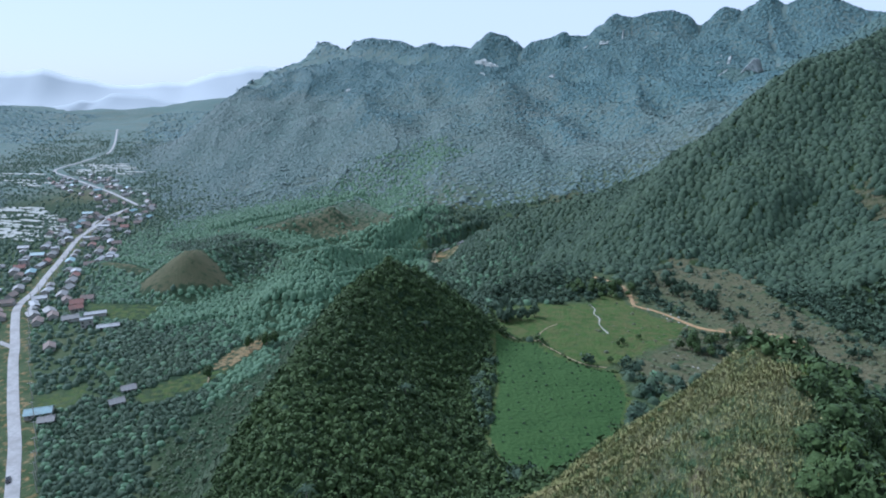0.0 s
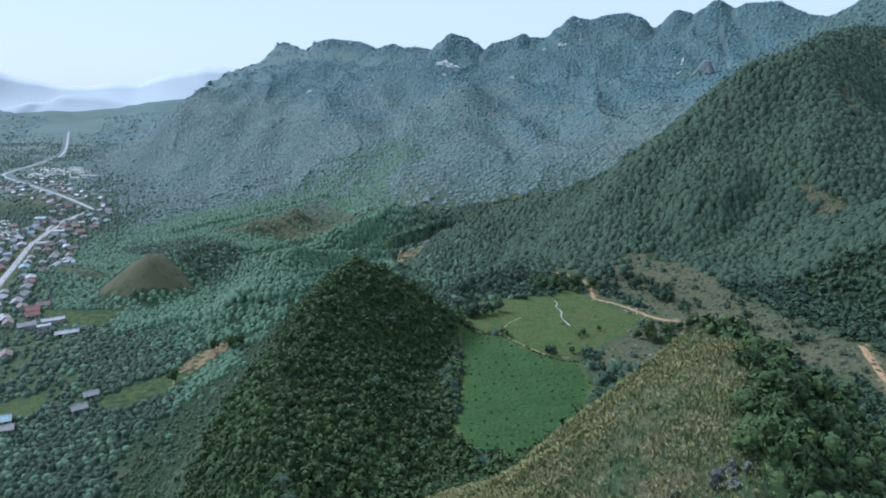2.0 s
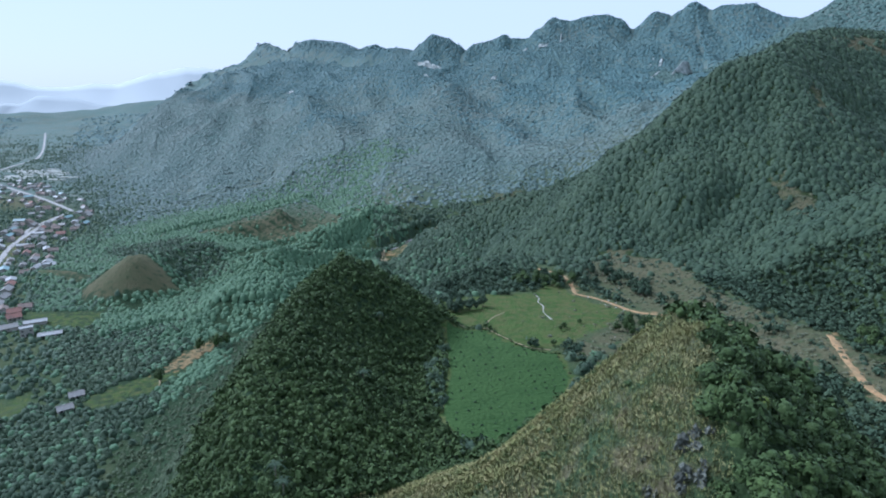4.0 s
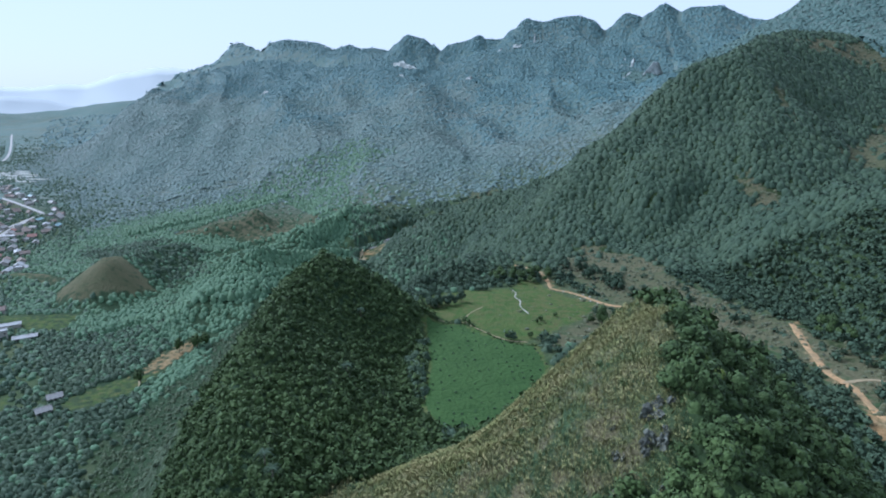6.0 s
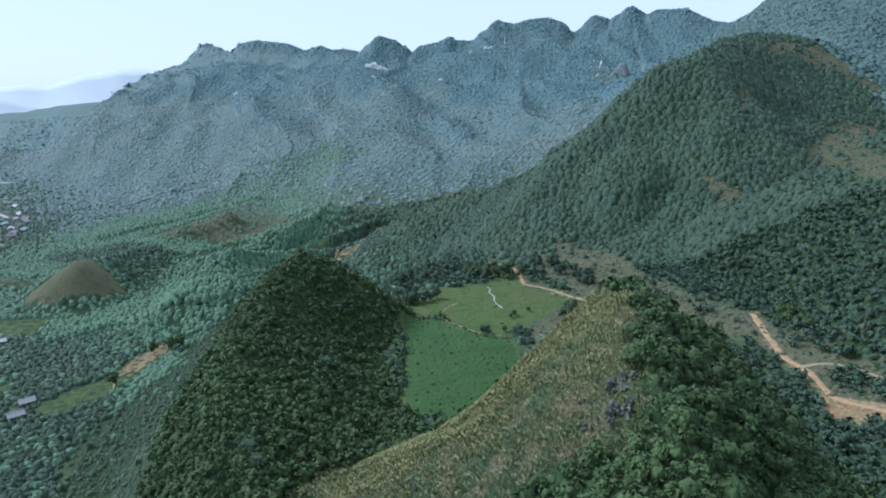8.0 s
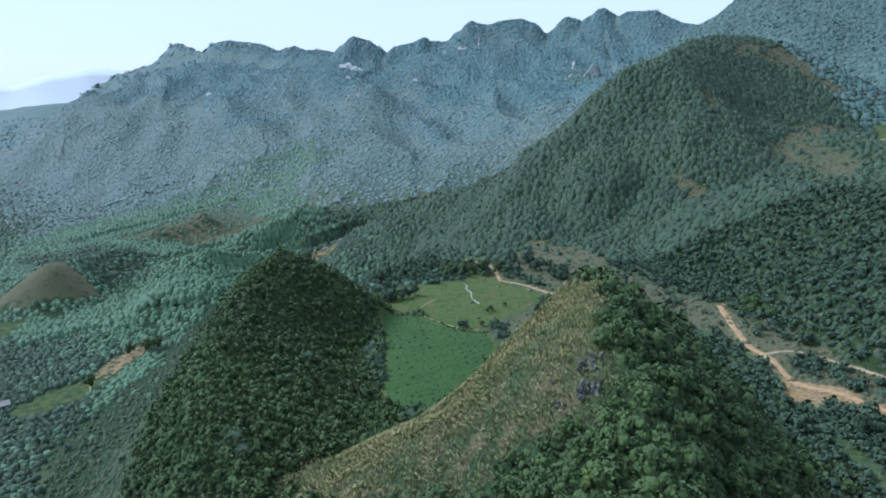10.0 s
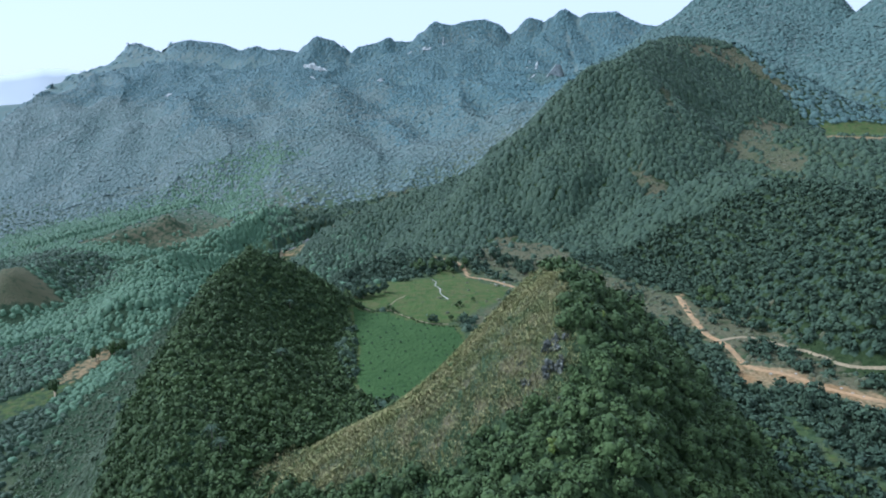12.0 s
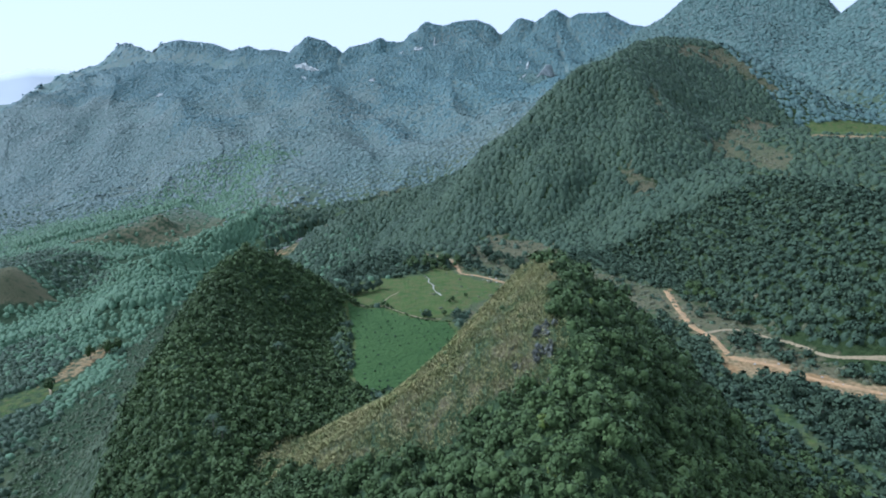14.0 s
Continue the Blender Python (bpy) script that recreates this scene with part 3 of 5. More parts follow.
# ---- trees in great number ----
RNG = np.random.default_rng(7)
GOLD = (1 + 5**0.5) / 2
ICO = np.array([(-1, GOLD, 0), (1, GOLD, 0), (-1, -GOLD, 0), (1, -GOLD, 0), (0, -1, GOLD), (0, 1, GOLD), (0, -1, -GOLD), (0, 1, -GOLD), (GOLD, 0, -1), (GOLD, 0, 1), (-GOLD, 0, -1), (-GOLD, 0, 1)]) / (1 + GOLD**2) ** 0.5
ICO_FACES = np.array([(0, 11, 5), (0, 5, 1), (0, 1, 7), (0, 7, 10), (0, 10, 11), (1, 5, 9), (5, 11, 4), (11, 10, 2), (10, 7, 6), (7, 1, 8), (3, 9, 4), (3, 4, 2), (3, 2, 6), (3, 6, 8), (3, 8, 9), (4, 9, 5), (2, 4, 11), (6, 2, 10), (8, 6, 7), (9, 8, 1)])


def crown(leaves, leaf, lumps=7, tall=1.0, cores=2):
    """A crown about 1 m in radius, its foot at z = 0: leaf tufts on the outsides of several lumps, and dark hearts within. Points and triangles."""
    mid = RNG.normal(size=(lumps, 3))
    mid = mid / np.linalg.norm(mid, axis=1)[:, None] * RNG.uniform(0.3, 0.62, (lumps, 1))
    mid[:, 2] = np.abs(mid[:, 2]) * 0.9 * tall
    size = RNG.uniform(0.34, 0.55, lumps)
    verts, faces, lean = [], [], []
    for k in range(min(cores, lumps)):
        wobble = RNG.uniform(0.7, 1.1, (12, 1))
        faces.append(ICO_FACES + 12 * k)
        lean.append(ICO)
        verts.append(mid[k] * (1.0 if cores > 1 else 0.3) + ICO * wobble * (size[k] * 0.8 if cores > 1 else 0.72))
    if leaves:
        pick = RNG.integers(0, lumps, leaves)
        out = RNG.normal(size=(leaves, 3))
        out[:, 2] = np.abs(out[:, 2]) * 1.1 - 0.25
        out /= np.linalg.norm(out, axis=1)[:, None]
        at = mid[pick] + out * size[pick, None] * RNG.uniform(0.85, 1.12, (leaves, 1))
        lie = out + RNG.normal(size=(leaves, 3)) * 0.4
        lie /= np.linalg.norm(lie, axis=1)[:, None]
        u = np.cross(lie, RNG.normal(size=(leaves, 3)))
        u /= np.linalg.norm(u, axis=1)[:, None]
        v = np.cross(lie, u)
        s = leaf * RNG.uniform(0.6, 1.25, (leaves, 1))
        first = 12 * min(cores, lumps)
        lean.append(np.repeat(0.6 * out + 0.4 * lie + (0, 0, 0.12), 3, axis=0))
        verts.append(np.stack([at + u * s, at - 0.55 * u * s + 0.8 * v * s, at - 0.55 * u * s - 0.8 * v * s], 1).reshape(-1, 3))
        faces.append(first + np.arange(3 * leaves).reshape(-1, 3))
    verts = np.vstack(verts)
    verts[:, 2] += 0.35
    return verts, np.vstack(faces), np.vstack(lean)


def loose_leaves(at, skew):
    """Small triangles at random round their places, each with its upper side up."""
    t = at[:, None] + skew
    down = np.cross(t[:, 1] - t[:, 0], t[:, 2] - t[:, 0])[:, 2] < 0
    t[down] = t[down][:, ::-1]
    return t.reshape(-1, 3)


def tuft(leaves, leaf, ring=6):
    """A low far crown seen from above: a lumpy cap with a few leaf tufts standing out of it."""
    turn = np.arange(ring) * 2 * np.pi / ring
    wide = RNG.uniform(0.75, 1.2, ring)
    inner = RNG.uniform(0.4, 0.68, ring)
    rise = RNG.uniform(0.62, 1.0, ring)
    caps = [np.array([(RNG.uniform(-0.2, 0.2), RNG.uniform(-0.2, 0.2), 1.0)]), np.stack([inner * np.cos(turn + 0.4), inner * np.sin(turn + 0.4), rise], -1), np.stack([wide * np.cos(turn), wide * np.sin(turn), RNG.uniform(-0.1, 0.25, ring)], -1)]
    v = np.vstack(caps)
    i, j = np.arange(ring), (np.arange(ring) + 1) % ring
    f = np.vstack([np.stack([0 * i, 1 + i, 1 + j], -1), np.stack([1 + i, 1 + ring + i, 1 + ring + j], -1), np.stack([1 + i, 1 + ring + j, 1 + j], -1)])
    n = v * (1.0, 1.0, 0.35) + (0, 0, 0.3)
    a, r = RNG.uniform(0, 2 * np.pi, leaves), RNG.uniform(0.15, 1.0, leaves)
    at = np.stack([r * np.cos(a), r * np.sin(a), 1.02 - 0.6 * r * r], -1)
    skew = RNG.normal(size=(leaves, 3, 3)) * leaf * (1, 1, 0.7)
    v = np.vstack([v, loose_leaves(at, skew)])
    n = np.vstack([n, np.repeat(at * (1.0, 1.0, 0.35) + (0, 0, 0.3), 3, axis=0)])
    f = np.vstack([f, 1 + 2 * ring + np.arange(3 * leaves).reshape(-1, 3)]) if leaves else f
    return v, f, n


def speck(leaves, ring=5):
    """A very far crown: a ragged cap of a few faces."""
    turn = np.arange(ring) * 2 * np.pi / ring + RNG.uniform(-0.3, 0.3, ring)
    wide = RNG.uniform(0.6, 1.25, ring)
    v = np.vstack([[(RNG.uniform(-0.25, 0.25), RNG.uniform(-0.25, 0.25), 1.0)], np.stack([wide * np.cos(turn), wide * np.sin(turn), RNG.uniform(-0.2, 0.35, ring)], -1)])
    i = np.arange(ring)
    f = np.stack([0 * i, 1 + i, 1 + (i + 1) % ring], -1)
    a, r = RNG.uniform(0, 2 * np.pi, leaves), RNG.uniform(0.3, 1.1, leaves)
    at = np.stack([r * np.cos(a), r * np.sin(a), 0.9 - 0.5 * r], -1)
    v = np.vstack([v, loose_leaves(at, RNG.normal(size=(leaves, 3, 3)) * 0.32)])
    f = np.vstack([f, 1 + ring + np.arange(3 * leaves).reshape(-1, 3)])
    return v, f, v * (1.0, 1.0, 0.35) + (0, 0, 0.4)


def soften(me, lean):
    """Leaf tufts take the light as the outside of their crown does."""
    lean = lean / np.linalg.norm(lean, axis=1)[:, None]
    me.normals_split_custom_set_from_vertices(lean.astype(np.float32))


def stamp(name, kinds, places, wide, high, look_of, label, category, lie=0.0):
    """One mesh of many plants: at each place one of the kinds, turned at random, with its width and height."""
    n = len(places)
    px, py = places[:, 0], places[:, 1]
    gx, gy = lie * (height(px + 2, py) - height(px - 2, py)) / 4, lie * (height(px, py + 2) - height(px, py - 2)) / 4
    pick = RNG.integers(0, len(kinds), n)
    turn, tone = RNG.uniform(0, 2 * np.pi, n), RNG.random(n)
    verts, faces, tones, leans, first = [], [], [], [], 0
    for k, (v, f, lean) in enumerate(kinds):
        who = np.flatnonzero(pick == k)
        if not len(who):
            continue
        c, s = np.cos(turn[who])[:, None], np.sin(turn[who])[:, None]
        x, y = v[:, 0] * c - v[:, 1] * s, v[:, 0] * s + v[:, 1] * c
        p = np.stack([x * wide[who, None], y * wide[who, None], v[:, 2] * high[who, None] + (x * gx[who, None] + y * gy[who, None]) * wide[who, None]], -1) + places[who, None]
        verts.append(p.reshape(-1, 3))
        faces.append((f[None] + (first + len(v) * np.arange(len(who)))[:, None, None]).reshape(-1, 3))
        leans.append(np.stack([lean[:, 0] * c - lean[:, 1] * s - 0.6 * gx[who, None], lean[:, 0] * s + lean[:, 1] * c - 0.6 * gy[who, None], lean[:, 2] + 0 * x], -1).reshape(-1, 3))
        tones.append(np.repeat(tone[who], len(v)))
        first += len(v) * len(who)
    me = mesh_of(name, np.vstack(verts), np.vstack(faces))
    me.attributes.new("tone", "FLOAT", "POINT").data.foreach_set("value", np.concatenate(tones).astype(np.float32))
    me.polygons.foreach_set("use_smooth", np.ones(len(me.polygons), bool))
    soften(me, np.concatenate(leans))
    me.materials.append(look_of)
    return tagged(new(name, me), label, category, kind="stuff")


def spread(x0, x1, y0, y1, step, keep):
    """Places on the ground, loosely a step apart, where keep(x, y) says how many of ten tenths stay."""
    x, y = np.meshgrid(np.arange(x0, x1, step), np.arange(y0, y1, step))
    x, y = x + RNG.uniform(-0.45, 0.45, x.shape) * step, y + RNG.uniform(-0.45, 0.45, y.shape) * step
    x, y = x.ravel(), y.ravel()
    chance, lot = keep(x, y), RNG.random(len(x))
    x, y, chance, lot = (q[lot < chance] for q in (x, y, chance, lot))
    gx, gy = (height(x + 2, y) - height(x - 2, y)) / 4, (height(x, y + 2) - height(x, y - 2)) / 4
    steep = np.minimum(np.sqrt(1 + gx * gx + gy * gy) / 1.45, 1)
    # far slopes hidden from the camera behind their crests stay bare of single trees
    far = np.hypot(x, y + 20)
    facing = (gx * x + gy * (y + 20)) / far > -0.18 - 120 / far
    stay = facing & (lot < chance * steep)
    x, y = x[stay], y[stay]
    return np.stack([x, y, height(x, y) - 0.25], -1)


def seen_from(p):
    """Plants within the wedge of land that the camera looks over."""
    turn = np.degrees(np.arctan2(p[:, 0] + 4, p[:, 1] + 60))
    return p[(turn > -46) & (turn < 58)]


def open_land(x, y):
    """1 where no wood grows: fields, tracks, road, bare plots."""
    bare = np.maximum.reduce([inside(x, y, plot, 1.0) for plot in (LOWER_FIELD, UPPER_FIELD, EARTH_YARD, BARE_SLOPE, BARE_PATCH, TAN_PATCH, SHELF_FIELD, SHELF_EARTH, SHELF_EARTH, YARD_PATCH, *WEST_LAWNS)])
    for line, wide in ((ROAD, 9), (ROAD_ON, 9), (TRACK_NORTH, 4), (TRACK_YARD, 4), (TRACK_EAST, 3), (TRACK_SOUTH, 2.5)):
        bare = np.maximum(bare, away(x, y, line) < wide)
    return bare


near_kinds = [crown(190, 0.132, 12, cores=3) for _ in range(7)]
hill_kinds = [crown(44, 0.25, 8, cores=2) for _ in range(9)]
mid_kinds = [tuft(8, 0.27, 5) for _ in range(12)]
speck_kinds = [speck(3) for _ in range(12)]
dome_kinds = [tuft(2, 0.25, 5) for _ in range(10)]
tall_kinds = [tuft(4, 0.26, 5) for _ in range(6)]


def spur_wood(x, y):
    z = height(x, y)
    near = (np.maximum(ridge(x, y, SPUR, 4), ridge(x, y, SPUR_SHOULDER, 4)) > z - 22) & (z > 66)
    return 1.6 * near * (1 - reed_land(x, y)) * (1 - open_land(x, y))


p = seen_from(spread(-24, 135, -12, 128, 2.15, spur_wood))
s = 1.4 + 1.6 * RNG.random(len(p)) ** 2
far = np.hypot(p[:, 0] + 10, p[:, 1] + 38)
near = (far > 50) & (far < 120)
stamp("spur_woods", near_kinds, p[near], s[near], s[near] * RNG.uniform(0.8, 1.25, near.sum()), FOREST, "dense dark green woods over the steep spur", "woods")
p, s = p[~near], s[~near]
stamp("spur_woods", hill_kinds, p, s, s * RNG.uniform(0.8, 1.25, len(p)), FOREST, "dense dark green woods round the foot of the spur", "woods")


def hill_wood(x, y):
    z = height(x, y)
    on = np.maximum(ridge(x, y, LEFT_HILL, 5), ridge(x, y, LEFT_ARM, 5)) > z - 14
    return 1.3 * on * (1 - inside(x + 5 * noise2(x, y, 12, 44), y, PALE_FLANK, 4)) * (1 - reed_land(x, y)) * (1 - open_land(x, y)) * (z > 3)


p = spread(-115, 40, 35, 262, 1.75, hill_wood)
s = 1.05 + 1.4 * RNG.random(len(p)) ** 2
stamp("hill_woods", hill_kinds, p, s, s * RNG.uniform(0.8, 1.3, len(p)), FOREST, "dense dark green woods over the conical hill", "woods")


under_kinds = [tuft(7, 0.3, 5) for _ in range(6)]
p = np.vstack([spread(-24, 125, -5, 128, 1.75, spur_wood), spread(-75, 40, 55, 250, 1.75, hill_wood)])
s = RNG.uniform(0.75, 1.35, len(p))
stamp("undergrowth", under_kinds, p, s, s * RNG.uniform(0.4, 0.9, len(p)), FOREST, "dark leafy undergrowth filling the gaps between trees", "undergrowth", 0.9)
FLANK = leafy("pale flank scrub", (0.034, 0.057, 0.026), (0.048, 0.072, 0.034), (0.066, 0.088, 0.042), (0.088, 0.102, 0.050), fuzz=0.06)
p = spread(-135, -35, 105, 415, 1.7, lambda x, y: inside(x + 5 * noise2(x, y, 12, 44), y, PALE_FLANK, 4) * (1 - open_land(x, y)))
s = 0.7 + 0.9 * RNG.random(len(p)) ** 2
stamp("flank_scrub", under_kinds, p, s, s * RNG.uniform(0.5, 1.1, len(p)), FLANK, "pale grey green scrub on the lower hill flank", "scrub", 0.9)


def basin_wood(x, y):
    z = height(x, y)
    other = np.maximum.reduce([ridge(x, y, SPUR, 4), ridge(x, y, SPUR_SHOULDER, 4), ridge(x, y, LEFT_HILL, 5), ridge(x, y, LEFT_ARM, 5)]) > z - 4
    up = np.maximum.reduce([ridge(x, y, RIGHT_MOUNTAIN, 12), ridge(x, y, RIGHT_HILL, 14), ridge(x, y, FAR_MOUNTAIN, 12, 20, 30)]) > z - 14
    dry = np.maximum(inside(x, y, DRY_BASIN, 6), np.maximum.reduce([inside(x, y, plot, 4) for plot in CLEARINGS]))
    thick = np.where(up | (y < 130), 1.35, 0.55 + 0.55 * smooth(0.0, 0.3, fbm(x, y, 30, 71)))
    thick = thick * (1 - 0.88 * dry * (1 - np.maximum.reduce([inside(x, y, plot, 2) for plot in BUSH_PATCHES]))) * (1 - 0.8 * inside(x, y, ROUGH_BASIN, 3)) * (1 - 0.75 * inside(x, y, BROWN_SLOPE, 14))
    return thick * ~other * (1 - open_land(x, y))


p = seen_from(spread(-15, 430, 30, 640, 2.75, basin_wood))
s = 1.65 + 1.6 * RNG.random(len(p)) ** 1.8
near = np.hypot(p[:, 0], p[:, 1] + 20) < 325
stamp("basin_woods", hill_kinds, p[near], 1.1 * s[near], 1.0 * s[near] * RNG.uniform(0.8, 1.2, near.sum()), MOUNTAIN, "dark green bushes and trees round the basin", "woods")
q = spread(95, 300, 40, 330, 2.4, lambda x, y: basin_wood(x, y) * (np.hypot(x, y + 20) < 345))
w = RNG.uniform(0.9, 1.6, len(q))
stamp("undergrowth", under_kinds, q, w, w * RNG.uniform(0.4, 0.9, len(q)), MOUNTAIN, "dark leafy undergrowth on the slopes round the basin", "undergrowth", 0.9)
p, s = p[~near], s[~near]
stamp("mountain_woods", mid_kinds, p, s, s * RNG.uniform(0.8, 1.25, len(p)), MOUNTAIN, "dark green woods on the steep mountainside", "woods", 0.85)


# rows of taller trees along the edges of the plots
BELTS = ([(-250, 648), (-237, 655), (-203, 683), (-164, 700), (-133, 722), (-103, 746)], [(-185, 378), (-161, 405), (-121, 398), (-89, 404), (-75, 412)], [(-60, 560), (-30, 590), (10, 640), (40, 700)], [(-330, 520), (-290, 540), (-262, 520), (-235, 500)], [(-100, 480), (-60, 500), (-30, 540)])


def plantation(x, y):
    high = np.maximum(ridge(x, y, LEFT_HILL, 5), ridge(x, y, LEFT_ARM, 5)) > height(x, y) - 5
    town = smooth(60, 38, away(x, y, ROAD)) * smooth(250, 330, y)
    gap = smooth(0.30, 0.40, fbm(x, y, 75, 81))
    rows = 1.4 * (1 - 0.97 * inside(x, y, SPUR_FALLOW, 5)) * (1 - 0.95 * inside(x, y, PALE_FLANK, 4))
    return (1 - open_land(x, y)) * ~high * (1 - gap * 0.6 * smooth(330, 400, y)) * (1 - 0.85 * town) * smooth(70, 10, x + 0.1 * (y - 300) + 40 * fbm(x, y, 60, 85)) * (1 - 0.9 * inside(x, y, BROWN_SLOPE, 6)) * rows


p = seen_from(spread(-420, 90, 120, 960, 2.55, plantation))
p = p[(p[:, 0] > -330) | (p[:, 1] < 480)]
climb = p[:, 1] - 120 * fbm(p[:, 0], p[:, 1], 150, 83) + 0.25 * np.abs(p[:, 0] + 120)
p = p[(RNG.random(len(p)) > smooth(590, 930, climb))]
s = 1.75 + 0.8 * RNG.random(len(p)) ** 1.6
mixed = RNG.random(len(p)) < np.maximum(0.85 * smooth(380, 290, p[:, 1] + 90 * fbm(p[:, 0], p[:, 1], 70, 84)), 0.8 * inside(p[:, 0], p[:, 1], DARK_GROVE, 10))
belt = np.minimum.reduce([away(p[:, 0], p[:, 1], line) for line in BELTS]) < 6
s[belt] *= 1.25
stamp("mixed_woods", mid_kinds, p[mixed], s[mixed], s[mixed] * RNG.uniform(0.7, 1.3, mixed.sum()), MOUNTAIN, "mixed dark green woods beside the valley road", "woods", 0.85)
p, s = p[~mixed], s[~mixed]
stamp("plantation_trees", tall_kinds, p, s, s * RNG.uniform(0.7, 1.0, len(p)) * np.where(belt[~mixed], 1.9, 1.0), PLANTATION, "rows of green plantation trees over low hills", "plantation", 0.85)


def range_wood(x, y):
    z = height(x, y)
    crest = smooth(120, 190, z)
    flat = away(x, y, VALLEY) < 95
    thick = 0.8 + 0.2 * smooth(-0.2, 0.35, fbm(x, y, 120, 91)) + 0.5 * crest
    bare = np.maximum.reduce([inside(x, y, plot, 5) for plot in CLEARINGS])
    return 1.4 * thick * ~flat * (1 - 0.85 * bare) * (1 - open_land(x, y)) * (1 - 0.8 * inside(x, y, BROWN_SLOPE, 6)) * (1 - 0.97 * inside(x, y, SPUR_FALLOW, 6)) * ((y > 640) | (x > 420)) * np.where(x < 60, 0.5 + 0.5 * smooth(620, 900, y - 120 * fbm(x, y, 150, 83) + 0.25 * np.abs(x + 120)), 1)


p = seen_from(spread(-900, 1050, 300, 1720, 3.8, range_wood))
p = p[(p[:, 0] > 430) | (p[:, 1] > 640)]
s = 2.1 + 2.6 * RNG.random(len(p)) ** 2.2
high = RNG.random(len(p)) < smooth(95, 170, p[:, 2] + 45 * fbm(p[:, 0], p[:, 1], 110, 93)) 
near = (p[:, 0] > 400) & (p[:, 1] < 940)
stamp("mountain_woods", speck_kinds, p[near], s[near], s[near] * RNG.uniform(0.4, 0.75, near.sum()), HAZED_FAR_WOOD, "woods on the farther mountain, blue green from painted haze", "woods", 0.85)
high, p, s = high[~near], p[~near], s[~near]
stamp("range_woods", speck_kinds, p[high], s[high], s[high] * RNG.uniform(0.35, 0.65, high.sum()), HAZED_RANGE_WOOD, "woods along the limestone crest, tinted blue with painted haze", "woods", 0.85)
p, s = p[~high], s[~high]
stamp("range_scrub", speck_kinds, p, s, s * RNG.uniform(0.26, 0.5, len(p)), HAZED_SCRUB, "scrub over the lower range, haze painted in as blue grey", "woods", 0.85)
p = seen_from(spread(-2300, 700, 1680, 2900, 15.0, lambda x, y: (away(x, y, VALLEY) > 110) * 0.9))
s = RNG.uniform(6, 10, len(p))
p[:, 2] -= 1.5
stamp("distant_woods", speck_kinds, p, s, s * RNG.uniform(0.4, 0.6, len(p)), HAZED_RANGE_WOOD, "distant woods on the range, haze painted into their colour", "woods", 0.85)


def town_trees(x, y):
    return smooth(190, 110, away(x, y, VALLEY)) * smooth(2300, 1300, y) * (1 - open_land(x, y)) * (0.34 + 0.95 * smooth(95, 60, away(x, y, ROAD)) + 0.7 * smooth(0.0, 0.3, fbm(x, y, 60, 95)))


p = seen_from(spread(-1500, -200, 250, 2300, 5.6, town_trees))
s = RNG.uniform(1.3, 3.0, len(p))
stamp("valley_trees", dome_kinds, p, s, s * RNG.uniform(0.9, 1.4, len(p)), VALLEY_TREES, "scattered dark trees between the valley plots", "woods", 0.85)


# ---- tall reed grass on the spur ----
def reed_tuft(blades, plumes):
    verts, faces = [], []
    for k in range(blades + plumes):
        plume = k >= blades
        turn, lean = RNG.uniform(0, 6.283), RNG.uniform(0.1, 0.55) if not plume else RNG.uniform(0.05, 0.3)
        tall = RNG.uniform(0.55, 0.95) if not plume else RNG.uniform(0.9, 1.25)
        side = Vector((-math.sin(turn), math.cos(turn), 0)) * (0.04 if not plume else 0.04)
        foot = Vector((math.cos(turn), math.sin(turn), 0)) * RNG.uniform(0, 0.3)
        tip = foot + Vector((math.cos(turn) * lean, math.sin(turn) * lean, tall))
        middle = foot.lerp(tip, 0.6) + Vector((0, 0, 0.1))
        n = len(verts)
        if plume:
            verts += [middle, tip - side * 1.7 + Vector((0.1, 0.05, -0.05)), tip + Vector((0.2, 0.1, 0.12)) + side * 1.5]
        else:
            verts += [foot - side, foot + side, tip]
        faces.append((n, n + 1, n + 2))
    verts = np.array(verts)
    return verts, np.array(faces), verts * (1, 1, 0) + (0, 0, 0.6)


def reeds(x, y):
    return reed_land(x, y) * (0.95 + 0.5 * fbm(x, y, 9, 97))


p = spread(-24, 56, 28, 118, 0.43, reeds)
p[:, 2] += 0.15
s = RNG.uniform(0.5, 1.0, len(p))
stamp("reed_grass", [reed_tuft(10, 5) for _ in range(6)], p, s, s * RNG.uniform(0.9, 1.3, len(p)), REED, "tall green and straw reed grass with pale plumes", "grass")
p = spread(-24, 56, 28, 116, 2.3, lambda x, y: reed_land(x, y) * smooth(-0.15, 0.15, fbm(x, y, 14, 98)) * 0.95)
s = RNG.uniform(0.45, 1.15, len(p))
stamp("slope_bushes", near_kinds, p, s, s * 0.8, FOREST, "low green bushes among the reed grass", "bushes")


# ---- low scrub in the basin and on the open slopes ----
DRY_TUFTS = leafy("dry olive scrub", (0.038, 0.052, 0.022), (0.062, 0.07, 0.032), (0.095, 0.09, 0.046), (0.135, 0.112, 0.065), fuzz=0.1)


